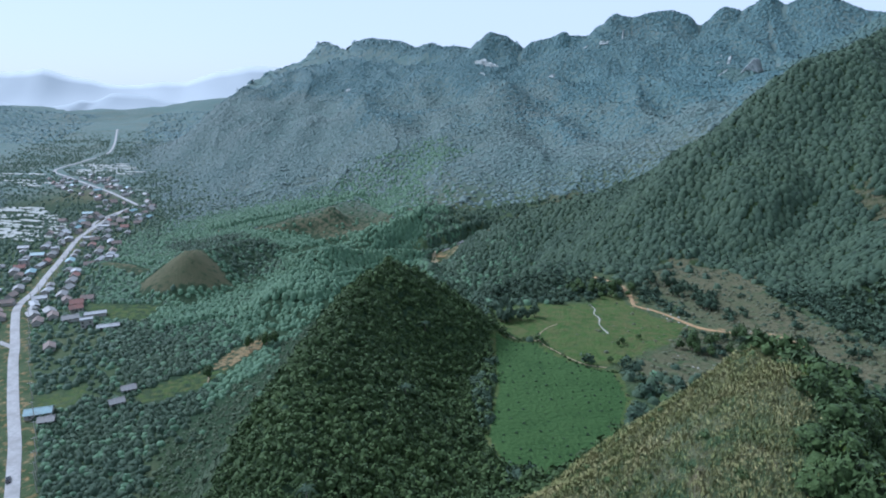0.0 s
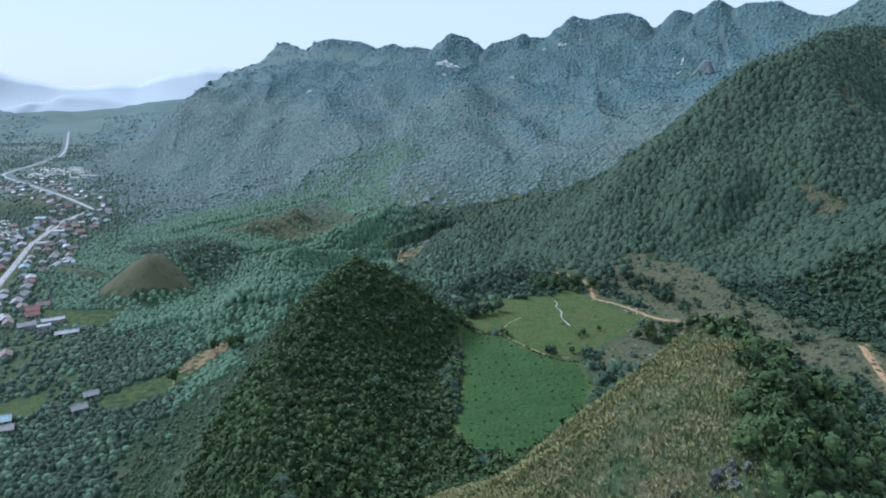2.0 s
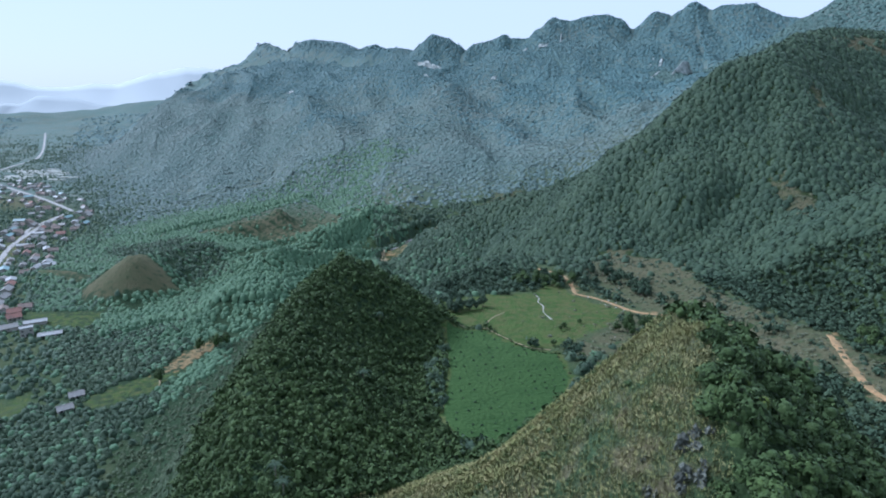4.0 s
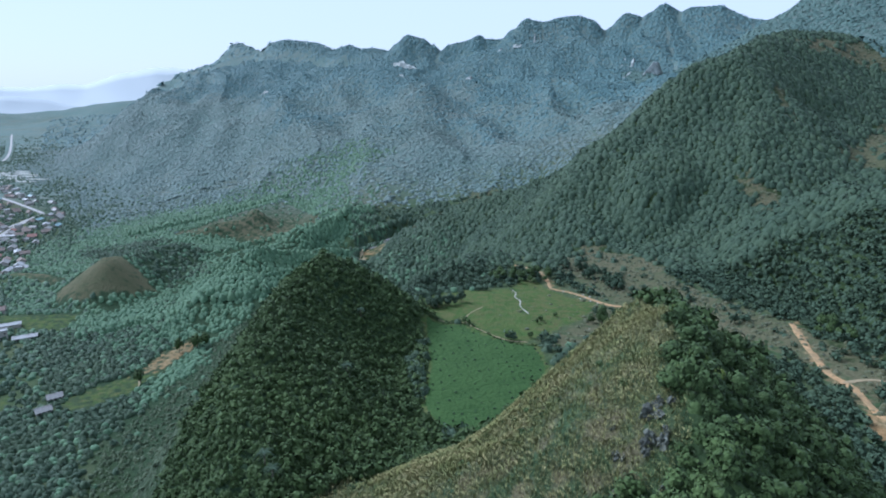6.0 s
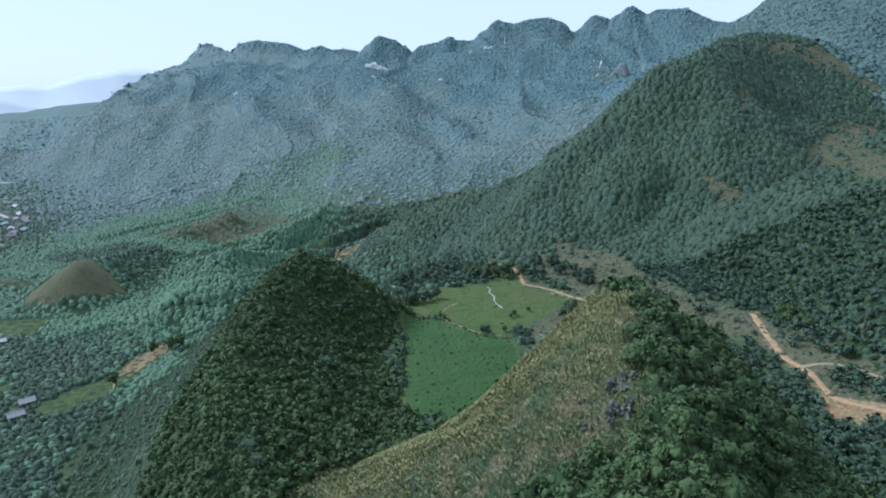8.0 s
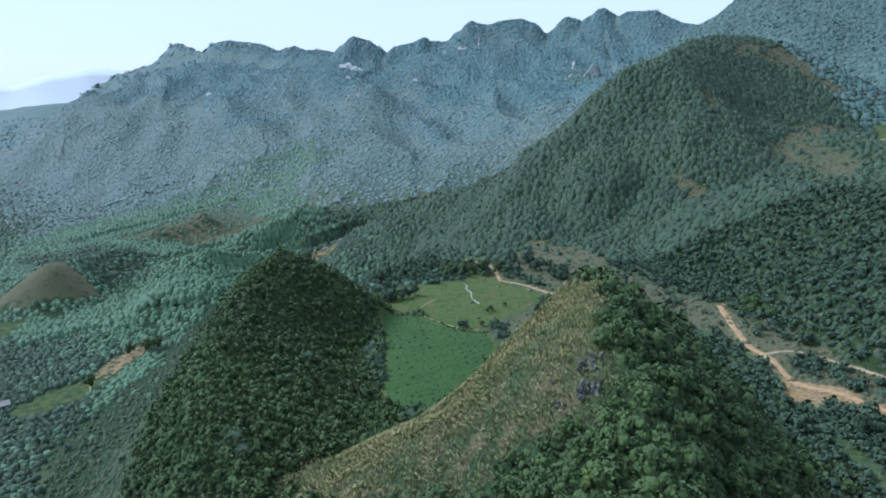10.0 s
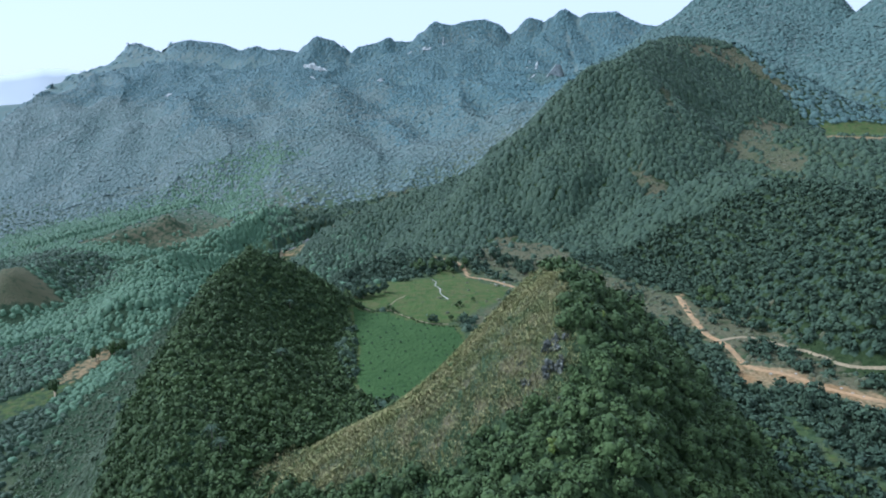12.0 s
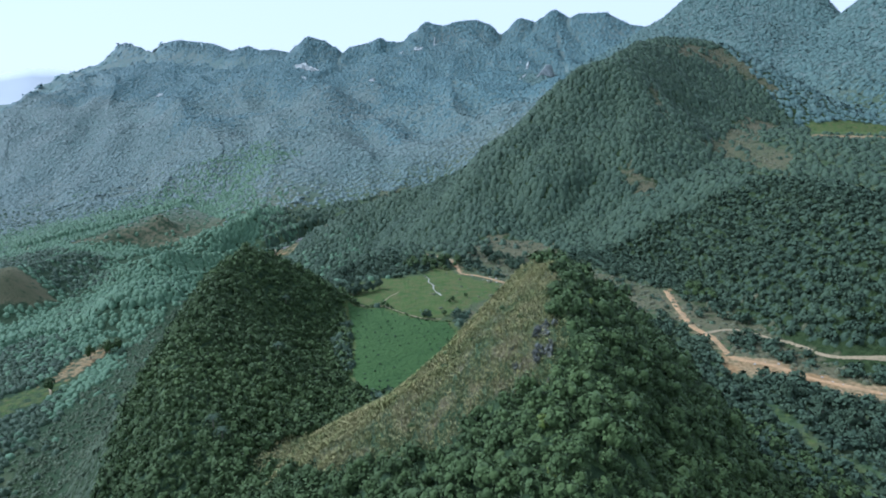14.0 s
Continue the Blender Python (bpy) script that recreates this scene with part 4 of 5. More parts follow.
def low_scrub(x, y):
    z = height(x, y)
    other = np.maximum.reduce([ridge(x, y, SPUR, 4), ridge(x, y, SPUR_SHOULDER, 4), ridge(x, y, LEFT_HILL, 5), ridge(x, y, LEFT_ARM, 5)]) > z - 3
    plots = np.maximum.reduce([inside(x, y, DRY_BASIN, 8), 0.8 * inside(x, y, ROUGH_BASIN, 4), 0.8 * inside(x, y, BROWN_SLOPE, 8), 0.16 * inside(x, y, UPPER_FIELD, 2) * smooth(45, 80, x), 0.06 * inside(x, y, SPUR_FALLOW, 8)] + [inside(x, y, plot, 4) for plot in CLEARINGS])
    tracks = np.minimum(away(x, y, TRACK_NORTH), away(x, y, TRACK_EAST)) < 2.2
    return plots * ~other * ~tracks * (1 - inside(x, y, EARTH_YARD, 2)) * (0.45 + 0.55 * smooth(-0.2, 0.3, fbm(x, y, 16, 99)))


p = seen_from(spread(-210, 470, 30, 740, 1.75, low_scrub))
s = 0.55 + 1.0 * RNG.random(len(p)) ** 2
stamp("low_scrub", dome_kinds, p, s, s * RNG.uniform(0.6, 1.0, len(p)), DRY_TUFTS, "low dry olive scrub over rough grass", "scrub", 0.85)
# ---- building blocks for single things ----
def part(name, shape, look_of, parent=None, label="", at=None):
    """A bmesh or a mesh as one object, under a thing or a part of it."""
    if isinstance(shape, bmesh.types.BMesh):
        me = bpy.data.meshes.new(name)
        shape.to_mesh(me)
        shape.free()
    else:
        me = shape
    if not me.materials:
        me.materials.append(look_of)
    ob = new(name, me)
    if parent:
        ob.parent = parent
    if at is not None:
        ob.location = at
    if label:
        ob["label"] = label
    return ob


def box(bm, x0, x1, y0, y1, z0, z1):
    v = [bm.verts.new((x, y, z)) for z in (z0, z1) for x, y in ((x0, y0), (x1, y0), (x1, y1), (x0, y1))]
    for f in ((3, 2, 1, 0), (4, 5, 6, 7), (0, 1, 5, 4), (1, 2, 6, 5), (2, 3, 7, 6), (3, 0, 4, 7)):
        bm.faces.new([v[i] for i in f])
    return bm


def on_ground(x, y, lift=0.0):
    return Vector((x, y, float(height(x, y)) + lift))


def line_through(points, step=3.0):
    """Points a few metres apart on a smooth line through the given ones."""
    p = [Vector((*q, 0)) for q in points]
    p = [2 * p[0] - p[1]] + p + [2 * p[-1] - p[-2]]
    out = []
    for a, b, c, d in zip(p, p[1:], p[2:], p[3:]):
        n = max(2, int((c - b).length / step))
        for k in range(n):
            t = k / n
            out.append(0.5 * (2 * b + (c - a) * t + (2 * a - 5 * b + 4 * c - d) * t * t + (3 * b - a - 3 * c + d) * t**3))
    out.append(p[-2])
    return out


def ribbon(name, points, wide, look_of, label, category, lift=0.15, ragged=0.0, step=3.0):
    """A strip of road, track or water laid on the ground."""
    way = line_through(points, step)
    verts, faces = [], []
    for k, q in enumerate(way):
        ahead = (way[min(k + 1, len(way) - 1)] - way[max(k - 1, 0)]).normalized()
        side = Vector((ahead.y, -ahead.x, 0))
        half = wide / 2
        for j in range(5):
            off = (j / 2 - 1) * half * (1 + ragged * float(noise2(q.x, q.y, 5, 5 + j)))
            x, y = q.x + side.x * off, q.y + side.y * off
            verts.append((x, y, float(height(x, y)) + lift - (0.12 if j in (0, 4) else 0)))
        if k:
            for j in range(4):
                n = 5 * k + j
                faces.append((n - 5, n - 4, n + 1, n))
    ob = part(name, mesh_of(name, verts, np.array(faces)[:, ::-1]), look_of)
    return tagged(ob, label, category, kind="structure")


# ---- roads, tracks, water ----
ribbon("road", ROAD, 5.2, ASPHALT, "pale grey main road through the village", "road", 0.3)
ribbon("road", ROAD_ON, 5.0, ASPHALT, "pale grey main road leading up the valley", "road", 0.6, step=8)
ribbon("road", [(-385, 628), (-396, 668), (-408, 700), (-412, 740), (-411, 806)], 4.0, ASPHALT, "pale side road between village houses", "road", 0.4)
ribbon("road", [(-262, 345), (-275, 352), (-300, 366)], 3.5, ASPHALT, "narrow lane off the main road", "road", 0.3)
ribbon("dirt_track", TRACK_NORTH, 2.0, TRACK, "orange earth track along the basin", "track", 0.2, 0.5)
ribbon("dirt_track", TRACK_YARD, 2.2, TRACK, "orange earth track past the bare yard", "track", 0.2, 0.5)
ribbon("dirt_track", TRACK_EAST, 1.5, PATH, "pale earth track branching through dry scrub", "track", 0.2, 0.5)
ribbon("dirt_track", [(-6, 468), (-8, 500), (-10, 530), (-6, 560)], 4.0, PATH, "pale earth lane by the farm", "track", 0.3, 0.5)
ribbon("dirt_track", [(-250, 612), (-247, 628), (-238, 645)], 5.0, TRACK, "patch of orange cut earth by the plantation", "track", 0.3, 0.6)
ribbon("field_path", [(46, 229), (41, 224), (37, 217), (36, 210), (40, 201), (45, 193), (49, 189), (55, 187)], 0.65, PATH, "pale trodden path along the field edge", "path", 0.12, 0.5, 1.5)
ribbon("field_path", [(20, 214), (27, 212), (36, 210)], 0.5, PATH, "thin trodden path across the field", "path", 0.1, 0.5, 1.5)
ribbon("field_path", [(-124, 286), (-127, 300), (-133, 318)], 1.0, PATH, "thin pale path over a meadow", "path", 0.15, 0.4, 2.0)
ribbon("stream", [(65, 255), (66, 249), (64, 243), (65, 237), (63, 229), (64, 219)], 0.55, GRAVEL, "thin pale stream bed through the meadow", "stream", 0.12, 0.8, 1.5)


def paddy(corners, label):
    """A flooded plot with an earth bank round it."""
    bm = bmesh.new()
    z = max(float(height(x, y)) for x, y in corners) + 0.5
    top = [bm.verts.new((x, y, z)) for x, y in corners]
    low = [bm.verts.new((x, y, z - 2.5)) for x, y in corners]
    face = bm.faces.new(top)
    n = len(corners)
    for i in range(n):
        bm.faces.new([top[i], low[i], low[(i + 1) % n], top[(i + 1) % n]])
    bm.faces.new(low[::-1])
    bmesh.ops.recalc_face_normals(bm, faces=bm.faces[:])
    return tagged(part("paddy_field", bm, WATER), label, "paddy field", "paddies in the valley")


for (x0, x1), (y0, y1), slant, (lx, ly), step, share in (((-570, -440), (615, 780), 0.75, (46, 13), (27, 15), 0.8), ((-780, -600), (965, 1100), 0.6, (60, 15), (42, 26), 0.5), ((-710, -585), (1105, 1255), 0.6, (50, 20), (32, 22), 0.95)):
    for i in range(int((x1 - x0) / step[0]) + 2):
        for j in range(int((y1 - y0) / step[1]) + 1):
            x, y = x0 + i * step[0] + 9 * (j % 2) + random.uniform(-6, 6), y0 + j * step[1] + random.uniform(-3, 3)
            middle = (x0 + x1) / 2 - slant * (y - (y0 + y1) / 2)
            if abs(x - middle) > 0.42 * (x1 - x0) or random.random() > share or float(away(np.array([x]), np.array([y]), ROAD + ROAD_ON)[0]) < 30:
                continue
            w, d, tilt = lx * random.uniform(0.3, 0.5), ly * random.uniform(0.3, 0.5), random.uniform(0.1, 0.45)
            ring = []
            for k in range(12):
                a = 2 * math.pi * k / 12 + 0.13
                r = 1 / max(abs(math.cos(a)), abs(math.sin(a))) * random.uniform(0.82, 1.0)
                px, py = w * r * math.cos(a), d * r * math.sin(a)
                ring.append((x + px * math.cos(tilt) + py * math.sin(tilt), y - px * math.sin(tilt) + py * math.cos(tilt)))
            paddy(ring, "pale flooded paddy plot with muddy banks")


# ---- houses ----
def house(long, wide, tall, roof_look, rise, label, flat=False, wall_look=None):
    root = new("house")
    tagged(root, label, "house", "village houses")
    wall_look = wall_look or PLASTER
    hx, hy = long / 2, wide / 2
    bm = box(bmesh.new(), -hx, hx, -hy, hy, -1.0, tall)
    if not flat:
        for x in (-hx, hx):
            v = [bm.verts.new(q) for q in ((x, -hy, tall), (x, hy, tall), (x, 0, tall + rise - 0.05))]
            bm.faces.new(v)
    part("wall", bm, wall_look, root)
    bm = bmesh.new()
    if flat:
        box(bm, -hx - 0.3, hx + 0.3, -hy - 0.3, hy + 0.3, tall, tall + 0.3)
        for x0, x1, y0, y1 in ((-hx - .3, hx + .3, -hy - .3, -hy), (-hx - .3, hx + .3, hy, hy + .3), (-hx - .3, -hx, -hy, hy), (hx, hx + .3, -hy, hy)):
            box(bm, x0, x1, y0, y1, tall + 0.3, tall + 0.9)
    else:
        out = 0.7
        drop = rise * out / hy
        for s in (-1, 1):
            v = [bm.verts.new((x, y, z)) for x in (-hx - 0.6, hx + 0.6) for y, z in ((0, tall + rise), (s * (hy + out), tall - drop), (s * (hy + out), tall - drop + 0.14), (0, tall + rise + 0.14))]
            for f in ((0, 1, 2, 3), (7, 6, 5, 4), (0, 4, 5, 1), (1, 5, 6, 2), (2, 6, 7, 3), (3, 7, 4, 0)):
                bm.faces.new([v[i] for i in f])
        bmesh.ops.recalc_face_normals(bm, faces=bm.faces[:])
    roof = part("roof", bm, roof_look, root)
    if not flat:
        part("ridge_cap", box(bmesh.new(), -hx - 0.6, hx + 0.6, -0.22, 0.22, tall + rise + 0.02, tall + rise + 0.22), roof_look, roof)
    part("door", box(bmesh.new(), -0.6, 0.6, -hy - 0.06, -hy + 0.1, 0, 2.1), DARK_OPENING, root, "dark open door")
    floors = 2 if tall > 5 else 1
    for k in range(floors):
        for x in (-hx * 0.6, hx * 0.6):
            win = part("window", box(bmesh.new(), x - 0.7, x + 0.7, -hy - 0.05, -hy + 0.1, 1.0 + 3.1 * k, 2.2 + 3.1 * k), DARK_OPENING, root)
            part("sill", box(bmesh.new(), x - 0.85, x + 0.85, -hy - 0.18, -hy - 0.05, 0.88 + 3.1 * k, 1.0 + 3.1 * k), PLASTER, win)
    return root


HOUSES = [
    house(12, 8, 3.2, ROOF_GREY, 2.0, "low plastered house with a grey sheet roof"),
    house(10, 7, 3.0, ROOF_BROWN, 2.2, "low house under a brown tiled roof"),
    house(11, 8, 3.2, ROOF_WHITE, 1.6, "plastered house with a pale sheet roof"),
    house(10, 7.5, 3.2, ROOF_RED, 2.4, "plastered house under a red tiled roof"),
    house(9, 7, 6.4, ROOF_WHITE, 0, "two storey white house with a flat roof", True),
    house(16, 6, 2.8, ROOF_WHITE, 1.2, "long low shed with a pale metal roof"),
    house(14, 8, 3.2, ROOF_BLUE, 1.8, "plastered house with a blue green sheet roof"),
    house(8, 6, 2.8, ROOF_GREY, 1.5, "small grey roofed outbuilding"),
]
used = set()


def put_house(kind, x, y, turn):
    m = pose(x, y, float(height(x, y)) + 0.15, 0, 0, turn) @ Matrix.Diagonal((0.82, 0.82, 0.85, 1))
    if kind in used:
        twin = copy_thing(HOUSES[kind], m)
        twin.matrix_basis = m
        return twin
    used.add(kind)
    HOUSES[kind].matrix_basis = m
    return HOUSES[kind]


taken = []
for kind, x, y, turn in ((6, -196, 266, 20), (7, -188, 259, 20), (7, -164, 277, 35), (7, -165, 291, 30), (4, -238, 381, 30), (5, -222, 378, 22), (3, -268, 421, 30), (3, -262, 410, 35), (4, -372, 520, 25), (3, -368, 508, 25),
        (7, 3, 514, 40), (7, 16, 522, 60)):
    put_house(kind, x, y, turn)
    taken.append((x, y))
town = line_through(ROAD[5:] + ROAD_ON[:4], 6.0)
for k, q in enumerate(town):
    ahead = (town[min(k + 1, len(town) - 1)] - town[max(k - 1, 0)]).normalized()
    angle = math.degrees(math.atan2(ahead.y, ahead.x))
    for side in (-1, 1):
        for row in range(4):
            if random.random() > (0.6, 0.5, 0.35, 0.25)[row] * (1.0 if q.y < 760 else 0.35):
                continue
            off = side * (11 + 10.5 * row + random.uniform(-3, 3))
            x, y = q.x - ahead.y * off + random.uniform(-3, 3), q.y + ahead.x * off + random.uniform(-3, 3)
            if x > -212 and y < 340 or side > 0 and q.y < 400 and row > 1 or min(math.hypot(x - a, y - b) for a, b in taken) < 9.8 or float(away(np.array([x]), np.array([y]), ROAD + ROAD_ON)[0]) < 7.5:
                continue
            if q.y < 372 and (side < 0) == (off < 0) and random.random() < 0.9:
                continue
            taken.append((x, y))
            put_house(random.choice((0, 0, 0, 1, 1, 2, 1, 4, 5, 7, 0, 7, 0, 7, 1, 6, 3)), x, y, angle + random.choice((0, 0, 90, 180)) + random.uniform(-12, 12))


# ---- single trees and bushes ----
def tree_thing(name, wide, tall, leaves, leaf, look_of, label):
    """A tree about its own foot: a tapered trunk with limbs, and a lumpy crown of leaf tufts."""
    root = new(name)
    tagged(root, label, "tree")
    bm = bmesh.new()

    def limb(a, b, r0, r1, n=6):
        way_up = (b - a).to_track_quat("Z", "Y").to_matrix()
        rings = []
        for p0, r in ((a, r0), (a.lerp(b, 0.5) + Vector((random.uniform(-.05, .05), random.uniform(-.05, .05), 0)), (r0 + r1) / 2), (b, r1)):
            rings.append([bm.verts.new(p0 + way_up @ Vector((r * math.cos(6.283 * i / n), r * math.sin(6.283 * i / n), 0))) for i in range(n)])
        for lo, hi in zip(rings, rings[1:]):
            for i in range(n):
                bm.faces.new([lo[i], lo[(i + 1) % n], hi[(i + 1) % n], hi[i]])
        bm.faces.new(rings[-1])

    fork = Vector((0, 0, tall * 0.42))
    limb(Vector((0, 0, -0.5)), fork, 0.07 * wide, 0.05 * wide)
    for k in range(4):
        a = 1.57 * k + random.uniform(-.4, .4)
        limb(fork, fork + Vector((math.cos(a) * wide * 0.5, math.sin(a) * wide * 0.5, tall * 0.3)), 0.04 * wide, 0.015 * wide, 5)
    part("trunk", bm, BARK, root)
    v, f, lean = crown(leaves, leaf, 10, 1.1, 5)
    v = v * (wide, wide, tall * 0.62) + (0, 0, tall * 0.16)
    me = mesh_of("crown", v, f)
    soften(me, lean)
    part("crown", me, look_of, root)
    return root


def planting(first, places, low, high):
    """The thing at the first place and copies of it at the others, each of its own size and turn."""
    for k, (x, y) in enumerate(places):
        size = random.uniform(low, high)
        m = pose(x, y, float(height(x, y)) - 0.1, 0, 0, random.uniform(0, 360))
        ob = first if k == 0 else copy_thing(first, m)
        ob.matrix_basis = m @ Matrix.Diagonal((size, size, size * random.uniform(0.85, 1.15), 1))


def scatter_in(corners, count, gap):
    xs, ys = [c[0] for c in corners], [c[1] for c in corners]
    out = []
    for _ in range(count * 30):
        x, y = random.uniform(min(xs), max(xs)), random.uniform(min(ys), max(ys))
        if float(inside(np.array([x]), np.array([y]), corners, 0.1)[0]) > 0.5 and all(math.hypot(x - a, y - b) > gap for a, b in out):
            out.append((x, y))
        if len(out) == count:
            break
    return out


GROVES = (
    ([(22, 226), (40, 236), (38, 243), (24, 240)], 9), ([(60, 266), (84, 262), (90, 276), (74, 286), (58, 280)], 18), ([(96, 296), (108, 300), (120, 272), (124, 248), (122, 230), (112, 240), (104, 270)], 26),
    ([(80, 206), (90, 208), (104, 214), (118, 222), (122, 210), (104, 198), (84, 196)], 20), ([(20, 262), (50, 268), (58, 290), (40, 305), (14, 290)], 26), ([(148, 170), (172, 182), (180, 165), (160, 160)], 9), ([(132, 94), (138, 84), (134, 60), (126, 62), (126, 84)], 14),
)
for k, (plot, count) in enumerate(GROVES):
    first = tree_thing("tree", 2.0, 4.6, 420, 0.13, FOREST if k % 2 else MOUNTAIN, "round dark green tree beside the open basin")
    first["group"] = "trees round the basin"
    planting(first, scatter_in(plot, count, 2.2), 0.75, 1.45)
lone = tree_thing("tree", 1.7, 4.0, 420, 0.14, FOREST, "single dark tree standing in the meadow")
lone["group"] = "single trees in the meadow"
planting(lone, [(66, 208), (74, 214), (57, 191), (28, 232), (64, 206), (67, 210)], 0.6, 0.95)
west = tree_thing("tree", 3.2, 9.0, 420, 0.13, FOREST, "tall dark tree beside the bare earth plot")
planting(west, [(-112, 352), (-108, 346), (-118, 344), (-128, 306), (-104, 352)], 0.8, 1.2)
bright = tree_thing("tree", 2.0, 3.6, 420, 0.14, leafy("yellow green leaves", (0.06, 0.10, 0.015), (0.10, 0.145, 0.02), (0.15, 0.19, 0.03), (0.2, 0.22, 0.04)), "yellow green tree among the dark spur woods")
bright["group"] = "yellow green trees on the spur"
planting(bright, [(40, 52), (41, 49), (43, 58), (46, 70), (23, 28), (21, 20), (52, 66)], 0.55, 0.9)


def shrub(name, label, look_of):
    v, f, lean = crown(140, 0.2, 6, 1.0, 3)
    me = mesh_of(name, v, f)
    soften(me, lean)
    ob = part(name, me, look_of)
    return tagged(ob, label, "shrub", "young shrubs in rows on the field")


rows = []
for i in range(20):
    for j in range(14):
        x, y = 13 + 3.3 * j + random.uniform(-.6, .6), 132 + 4.2 * i + 0.5 * j + random.uniform(-.7, .7)
        if float(inside(np.array([x]), np.array([y]), LOWER_FIELD, 0.1)[0]) > 0.5 and float(height(x, y)) < 70 and random.random() < 0.75:
            rows.append((x, y))
hedge = [(q.x + random.uniform(-.5, .5), q.y + random.uniform(-1.6, -0.4)) for q in line_through([(20, 212), (28, 210.5), (36, 208.5), (41, 199), (46, 191), (50, 187), (56, 185), (66, 184)], 1.3) if random.random() < 0.8]
low = shrub("hedge_bush", "low dark bush along the field path", FOREST)
low["group"] = "bushes along the field path"
planting(low, hedge, 0.3, 0.75)
planting(shrub("field_shrub", "small dark shrub planted in the green field", MOUNTAIN), rows, 0.25, 0.55)


# ---- palms ----
def palm(label):
    root = new("palm")
    tagged(root, label, "palm")
    bm = bmesh.new()
    for k in range(6):
        z0, z1 = 0.7 * k - 0.5, 0.7 * k + 0.25
        a = [bm.verts.new((0.16 * math.cos(1.047 * i), 0.16 * math.sin(1.047 * i), z0)) for i in range(6)]
        b = [bm.verts.new((0.13 * math.cos(1.047 * i), 0.13 * math.sin(1.047 * i), z1)) for i in range(6)]
        for i in range(6):
            bm.faces.new([a[i], a[(i + 1) % 6], b[(i + 1) % 6], b[i]])
    part("trunk", bm, BARK, root)
    for k in range(11):
        bm = bmesh.new()
        turn, rise = 0.571 * k, 0.9 if k % 2 else 0.35
        ahead, side = Vector((math.cos(turn), math.sin(turn), 0)), Vector((-math.sin(turn), math.cos(turn), 0))
        for n in range(12):
            t = n / 11
            at = Vector((0, 0, 3.9)) + ahead * 2.3 * t + Vector((0, 0, rise * 1.7 * t - 2.3 * t * t))
            for s in (-1, 1):
                tip = at + side * s * 0.75 * (1 - 0.6 * t) + ahead * 0.35 - Vector((0, 0, 0.25))
                bm.faces.new([bm.verts.new(at - ahead * 0.09), bm.verts.new(at + ahead * 0.09), bm.verts.new(tip)])
        part("frond", bm, MOUNTAIN, root)
    return root


planting(palm("small palm with drooping fronds on the wooded hill"), [(-6, 192), (-24, 98), (-26, 101), (-10, 150)], 0.9, 1.2)


# ---- rocks ----
def rock(label, name="rock", rough=0.28, look_of=None, group="", cuts=3):
    bm = bmesh.new()
    bmesh.ops.create_icosphere(bm, subdivisions=cuts, radius=1)
    jag = random.uniform(0, 50)
    for v in bm.verts:
        d = v.co.copy()
        v.co *= 0.9 + rough * noise.noise(d * 1.3 + Vector((jag, 0, 0))) - rough * 0.9 * abs(noise.noise(d * 2.6 + Vector((0, jag, 0)))) + 0.35 * rough * noise.noise(d * 7 + Vector((jag, 0, 0)))
        v.co.z *= 0.8
    return tagged(part(name, bm, look_of or LIMESTONE), label, "rock", group)


for x, y, size, turn in ((30.8, 46.8, 1.35, 30), (32.4, 47.6, 0.95, 80), (31.6, 45.6, 0.8, 140), (33.6, 46.6, 0.7, 10), (29.4, 43.4, 1.25, 10), (30.6, 42.4, 1.1, 60), (28.6, 42.4, 0.8, 200), (31.4, 43.4, 0.7, 100), (25.8, 44.4, 0.75, 0), (26.4, 43.6, 0.5, 70), (28.2, 37.2, 0.65, 45), (29.0, 36.8, 0.45, 15), (27.2, 48.6, 0.5, 20), (24.0, 40.5, 0.45, 60)):
    r = rock("dark weathered limestone outcrop in the reed grass", group="outcrops on the spur", rough=0.75)
    r.matrix_basis = pose(x, y, float(height(x, y)) + 0.3 * size, random.uniform(-15, 15), random.uniform(-15, 15), turn) @ Matrix.Diagonal((size, size * 0.7, size * 1.25, 1))
stone = rock("pale boulder lying in the dry basin grass", "boulder", group="boulders in the basin", look_of=GRAVEL, cuts=2)
planting(stone, scatter_in(ROUGH_BASIN, 26, 1.5) + scatter_in(EARTH_YARD, 12, 2) + scatter_in([(112, 226), (128, 222), (132, 214), (118, 214)], 16, 1) + scatter_in([(90, 252), (104, 236), (100, 228), (88, 246)], 12, 1), 0.25, 0.65)


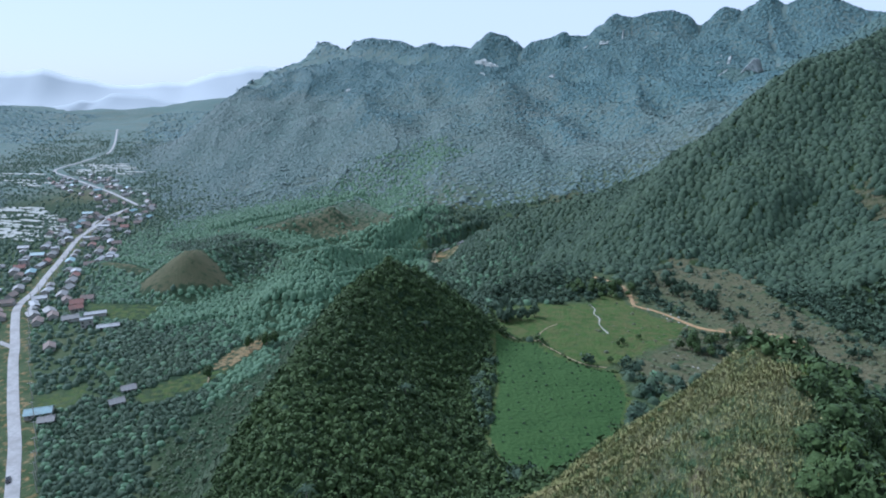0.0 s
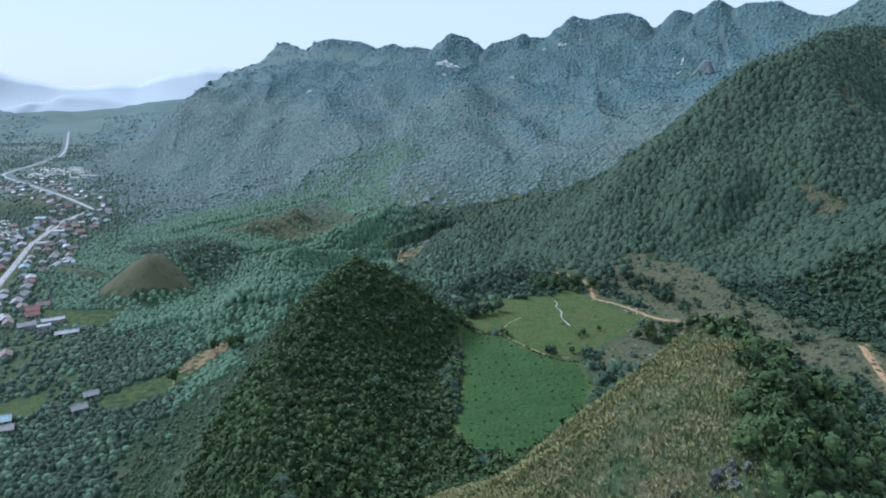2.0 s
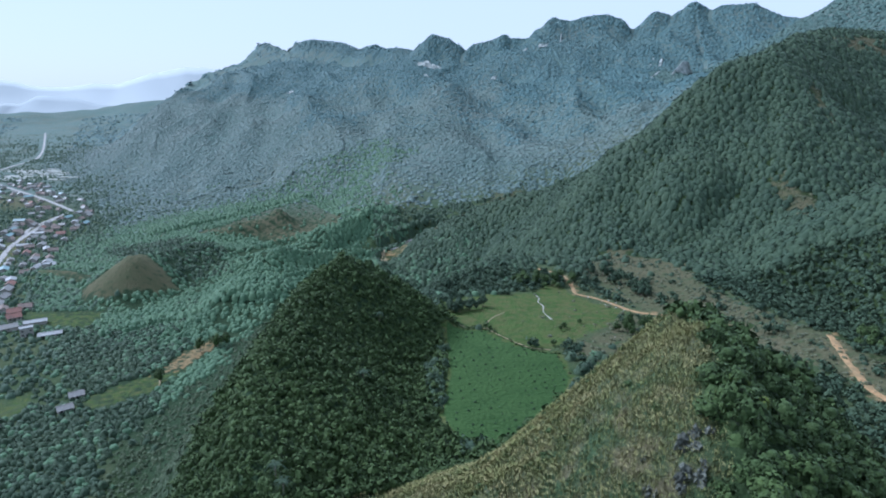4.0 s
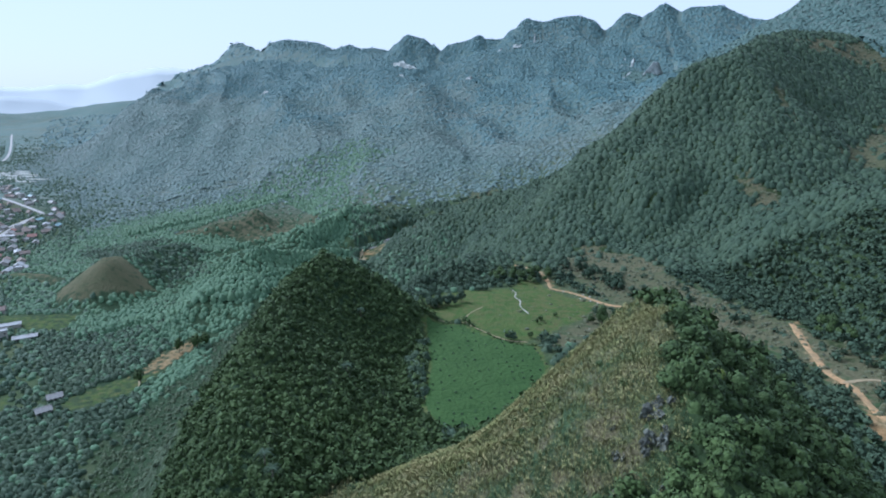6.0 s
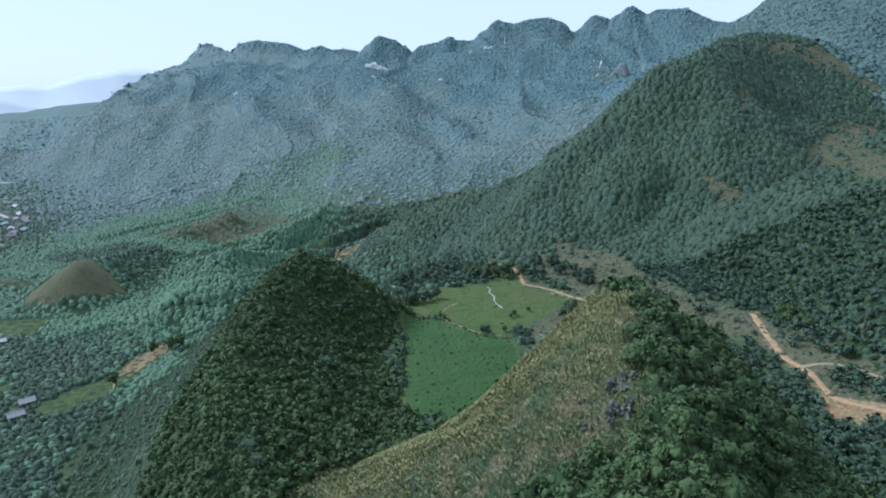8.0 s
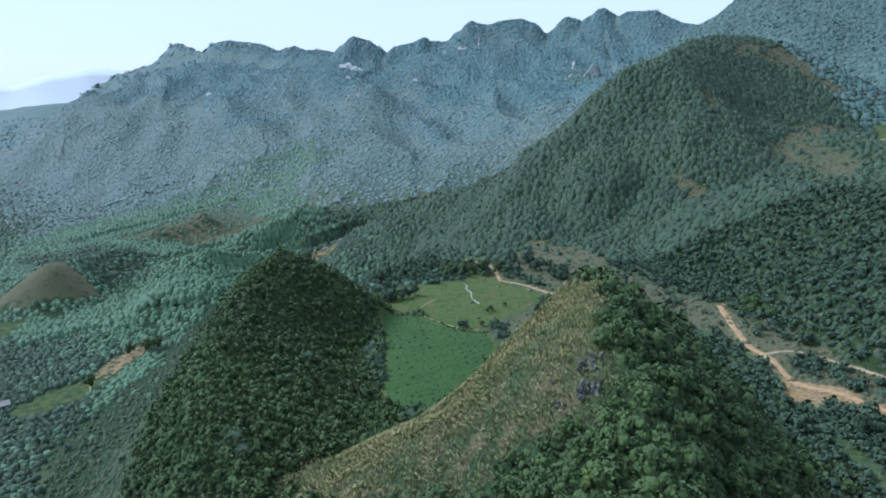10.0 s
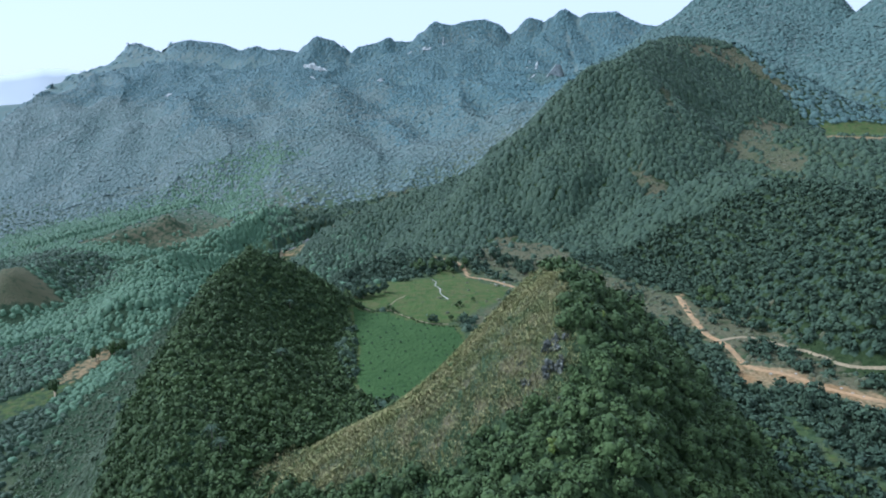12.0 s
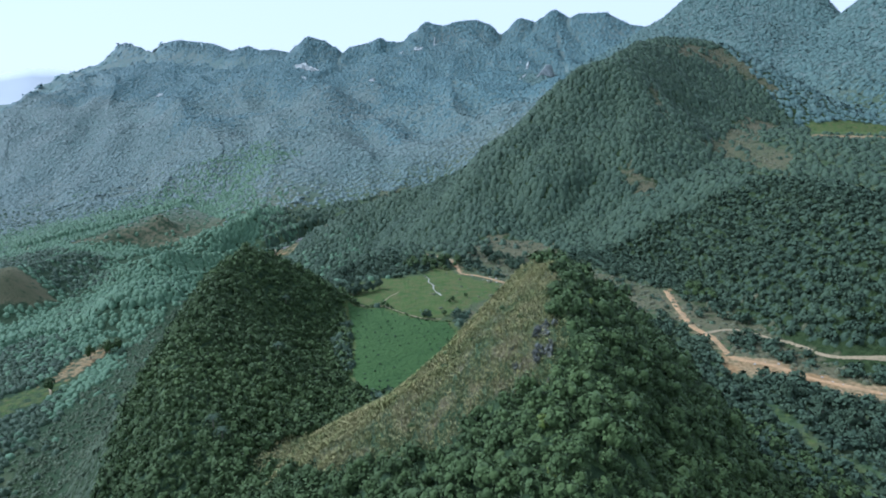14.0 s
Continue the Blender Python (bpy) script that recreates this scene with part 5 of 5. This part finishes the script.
# ---- limestone cliffs on the range ----
def cliff(x, y, wide, high, label):
    e = 6.0
    gx, gy = float(height(x + e, y) - height(x - e, y)), float(height(x, y + e) - height(x, y - e))
    down = Vector((-gx, -gy, 0)).normalized()
    along = Vector((-down.y, down.x, 0))
    base = on_ground(x, y)
    lean = 0.55 / max(math.hypot(gx, gy) / (2 * e), 0.45)
    nu, nv = 26, 18
    verts, faces = [], []
    for layer in (0, 1):
        for j in range(nv):
            for i in range(nu):
                u, v = i / (nu - 1) - 0.5, j / (nv - 1)
                trim = 0.55 + 0.45 * float(noise2(u * 9 + x, 3.0, 1.6, 7))
                taper = max(0.0, 1 - (2 * abs(u)) ** 2.5)
                p = base + along * u * wide + Vector((0, 0, (v * trim * (0.4 + 0.6 * taper) - 0.12) * high))
                p -= down * (v * high * lean)
                flute = float(noise2(u * wide, v * high * 0.35, 4.0, 3)) * 1.6 + float(noise2(u * wide, v * high, 1.8, 4)) * 0.8
                p += down * ((3.0 * taper + 1.4 + flute) if not layer else -14)
                verts.append(p)
    for j in range(nv - 1):
        for i in range(nu - 1):
            n = j * nu + i
            faces.append((n, n + 1, n + nu + 1, n + nu))
            m = n + nu * nv
            faces.append((m + nu, m + nu + 1, m + 1, m))
    rim = [i for i in range(nu)] + [j * nu + nu - 1 for j in range(1, nv)] + [(nv - 1) * nu + i for i in range(nu - 2, -1, -1)] + [j * nu for j in range(nv - 2, 0, -1)]
    for a, b in zip(rim, rim[1:] + rim[:1]):
        faces.append((b, a, a + nu * nv, b + nu * nv))
    return tagged(part("cliff", mesh_of("cliff", [tuple(v) for v in verts], faces), CLIFF), label, "cliff", "pale cliffs on the range")


for x, y, wide, high in ((99, 1201, 34, 29), (87, 1217, 11, 16), (73, 1148, 10, 9), (184, 1191, 20, 31), (334, 1204, 14, 21), (296, 1194, 25, 10), (436, 1064, 17, 30), (439, 1036, 27, 25), (399, 917, 11, 17), (416, 893, 16, 31), (457, 1022, 10, 17), (-213, 1379, 18, 10), (264, 1201, 10, 11), (191, 1129, 15, 7)):
    cliff(x, y, wide, high, "pale limestone cliff face on the wooded range")


# ---- the car and the poles on the road ----
car = new("car")
tagged(car, "small dark car standing on the pale road", "car")
bm = box(bmesh.new(), -0.88, 0.88, -2.1, 2.1, 0.35, 0.95)
bmesh.ops.bevel(bm, geom=bm.edges[:], offset=0.14, segments=2, affect="EDGES")
body = part("body", bm, CAR_PAINT, car)
bm = box(bmesh.new(), -0.78, 0.78, -1.2, 1.3, 0.93, 1.45)
for v in bm.verts:
    if v.co.z > 1.2:
        v.co.x, v.co.y = v.co.x * 0.82, v.co.y * 0.72
bmesh.ops.bevel(bm, geom=bm.edges[:], offset=0.06, segments=2, affect="EDGES")
part("cabin", bm, GLASS, car, "dark glass cabin")
for x in (-0.82, 0.82):
    for y in (-1.3, 1.3):
        bm = bmesh.new()
        bmesh.ops.create_cone(bm, cap_ends=True, segments=14, radius1=0.33, radius2=0.33, depth=0.22, matrix=pose(x, y, 0.33, 0, 90, 0))
        part("wheel", bm, RUBBER, car)
spot = on_ground(-176.2, 215, 0.32)
car.matrix_basis = Matrix.Translation(spot) @ pose(0, 0, 0, 0, 0, 31)

pole = new("utility_pole")
tagged(pole, "tall pale concrete utility pole by the road", "pole", "poles along the road")
bm = bmesh.new()
bmesh.ops.create_cone(bm, cap_ends=True, segments=8, radius1=0.22, radius2=0.13, depth=10.5, matrix=pose(0, 0, 4.75))
part("post", bm, PLASTER, pole)
part("crossarm", box(bmesh.new(), -1.1, 1.1, -0.08, 0.08, 9.2, 9.36), PLASTER, pole)
line = line_through([(x + 8, y + 3) for x, y in ROAD[2:]], 42)
for k, q in enumerate(line):
    m = pose(q.x, q.y, float(height(q.x, q.y)), 0, 0, 30)
    (pole if k == 0 else copy_thing(pole, m)).matrix_basis = m


# ---- pale ranges at the end of the valley ----
def far_range(crest, label, haze_tint):
    verts, faces, n = [], [], 9
    line = line_through([(x, y) for x, y, z in crest], 45)
    xs, zs = [c[0] for c in crest], [c[2] for c in crest]
    for q in line:
        top = float(np.interp(q.x, xs, zs)) + 16 * float(fbm(q.x, q.y, 160, 15))
        for j in range(n):
            t = j / (n - 1)
            verts.append((q.x + 500 * (1 - t) * 0.35, q.y - 600 * (1 - t), -20 + (top + 20) * t**1.4 + 10 * (1 - t) * t * float(fbm(q.x, q.y + 600 * t, 120, 17)) * 4))
        verts.append((q.x, q.y + 200, -20))
    m = n + 1
    for i in range(len(line) - 1):
        for j in range(m - 1):
            a = i * m + j
            faces.append((a, a + 1, a + m + 1, a + m))
    # the haze is painted: one even pale blue grey base colour per range
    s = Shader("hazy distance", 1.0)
    s.paint(haze_tint)
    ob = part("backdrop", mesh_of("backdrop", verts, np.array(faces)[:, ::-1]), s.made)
    return tagged(ob, label, "backdrop", kind="structure")


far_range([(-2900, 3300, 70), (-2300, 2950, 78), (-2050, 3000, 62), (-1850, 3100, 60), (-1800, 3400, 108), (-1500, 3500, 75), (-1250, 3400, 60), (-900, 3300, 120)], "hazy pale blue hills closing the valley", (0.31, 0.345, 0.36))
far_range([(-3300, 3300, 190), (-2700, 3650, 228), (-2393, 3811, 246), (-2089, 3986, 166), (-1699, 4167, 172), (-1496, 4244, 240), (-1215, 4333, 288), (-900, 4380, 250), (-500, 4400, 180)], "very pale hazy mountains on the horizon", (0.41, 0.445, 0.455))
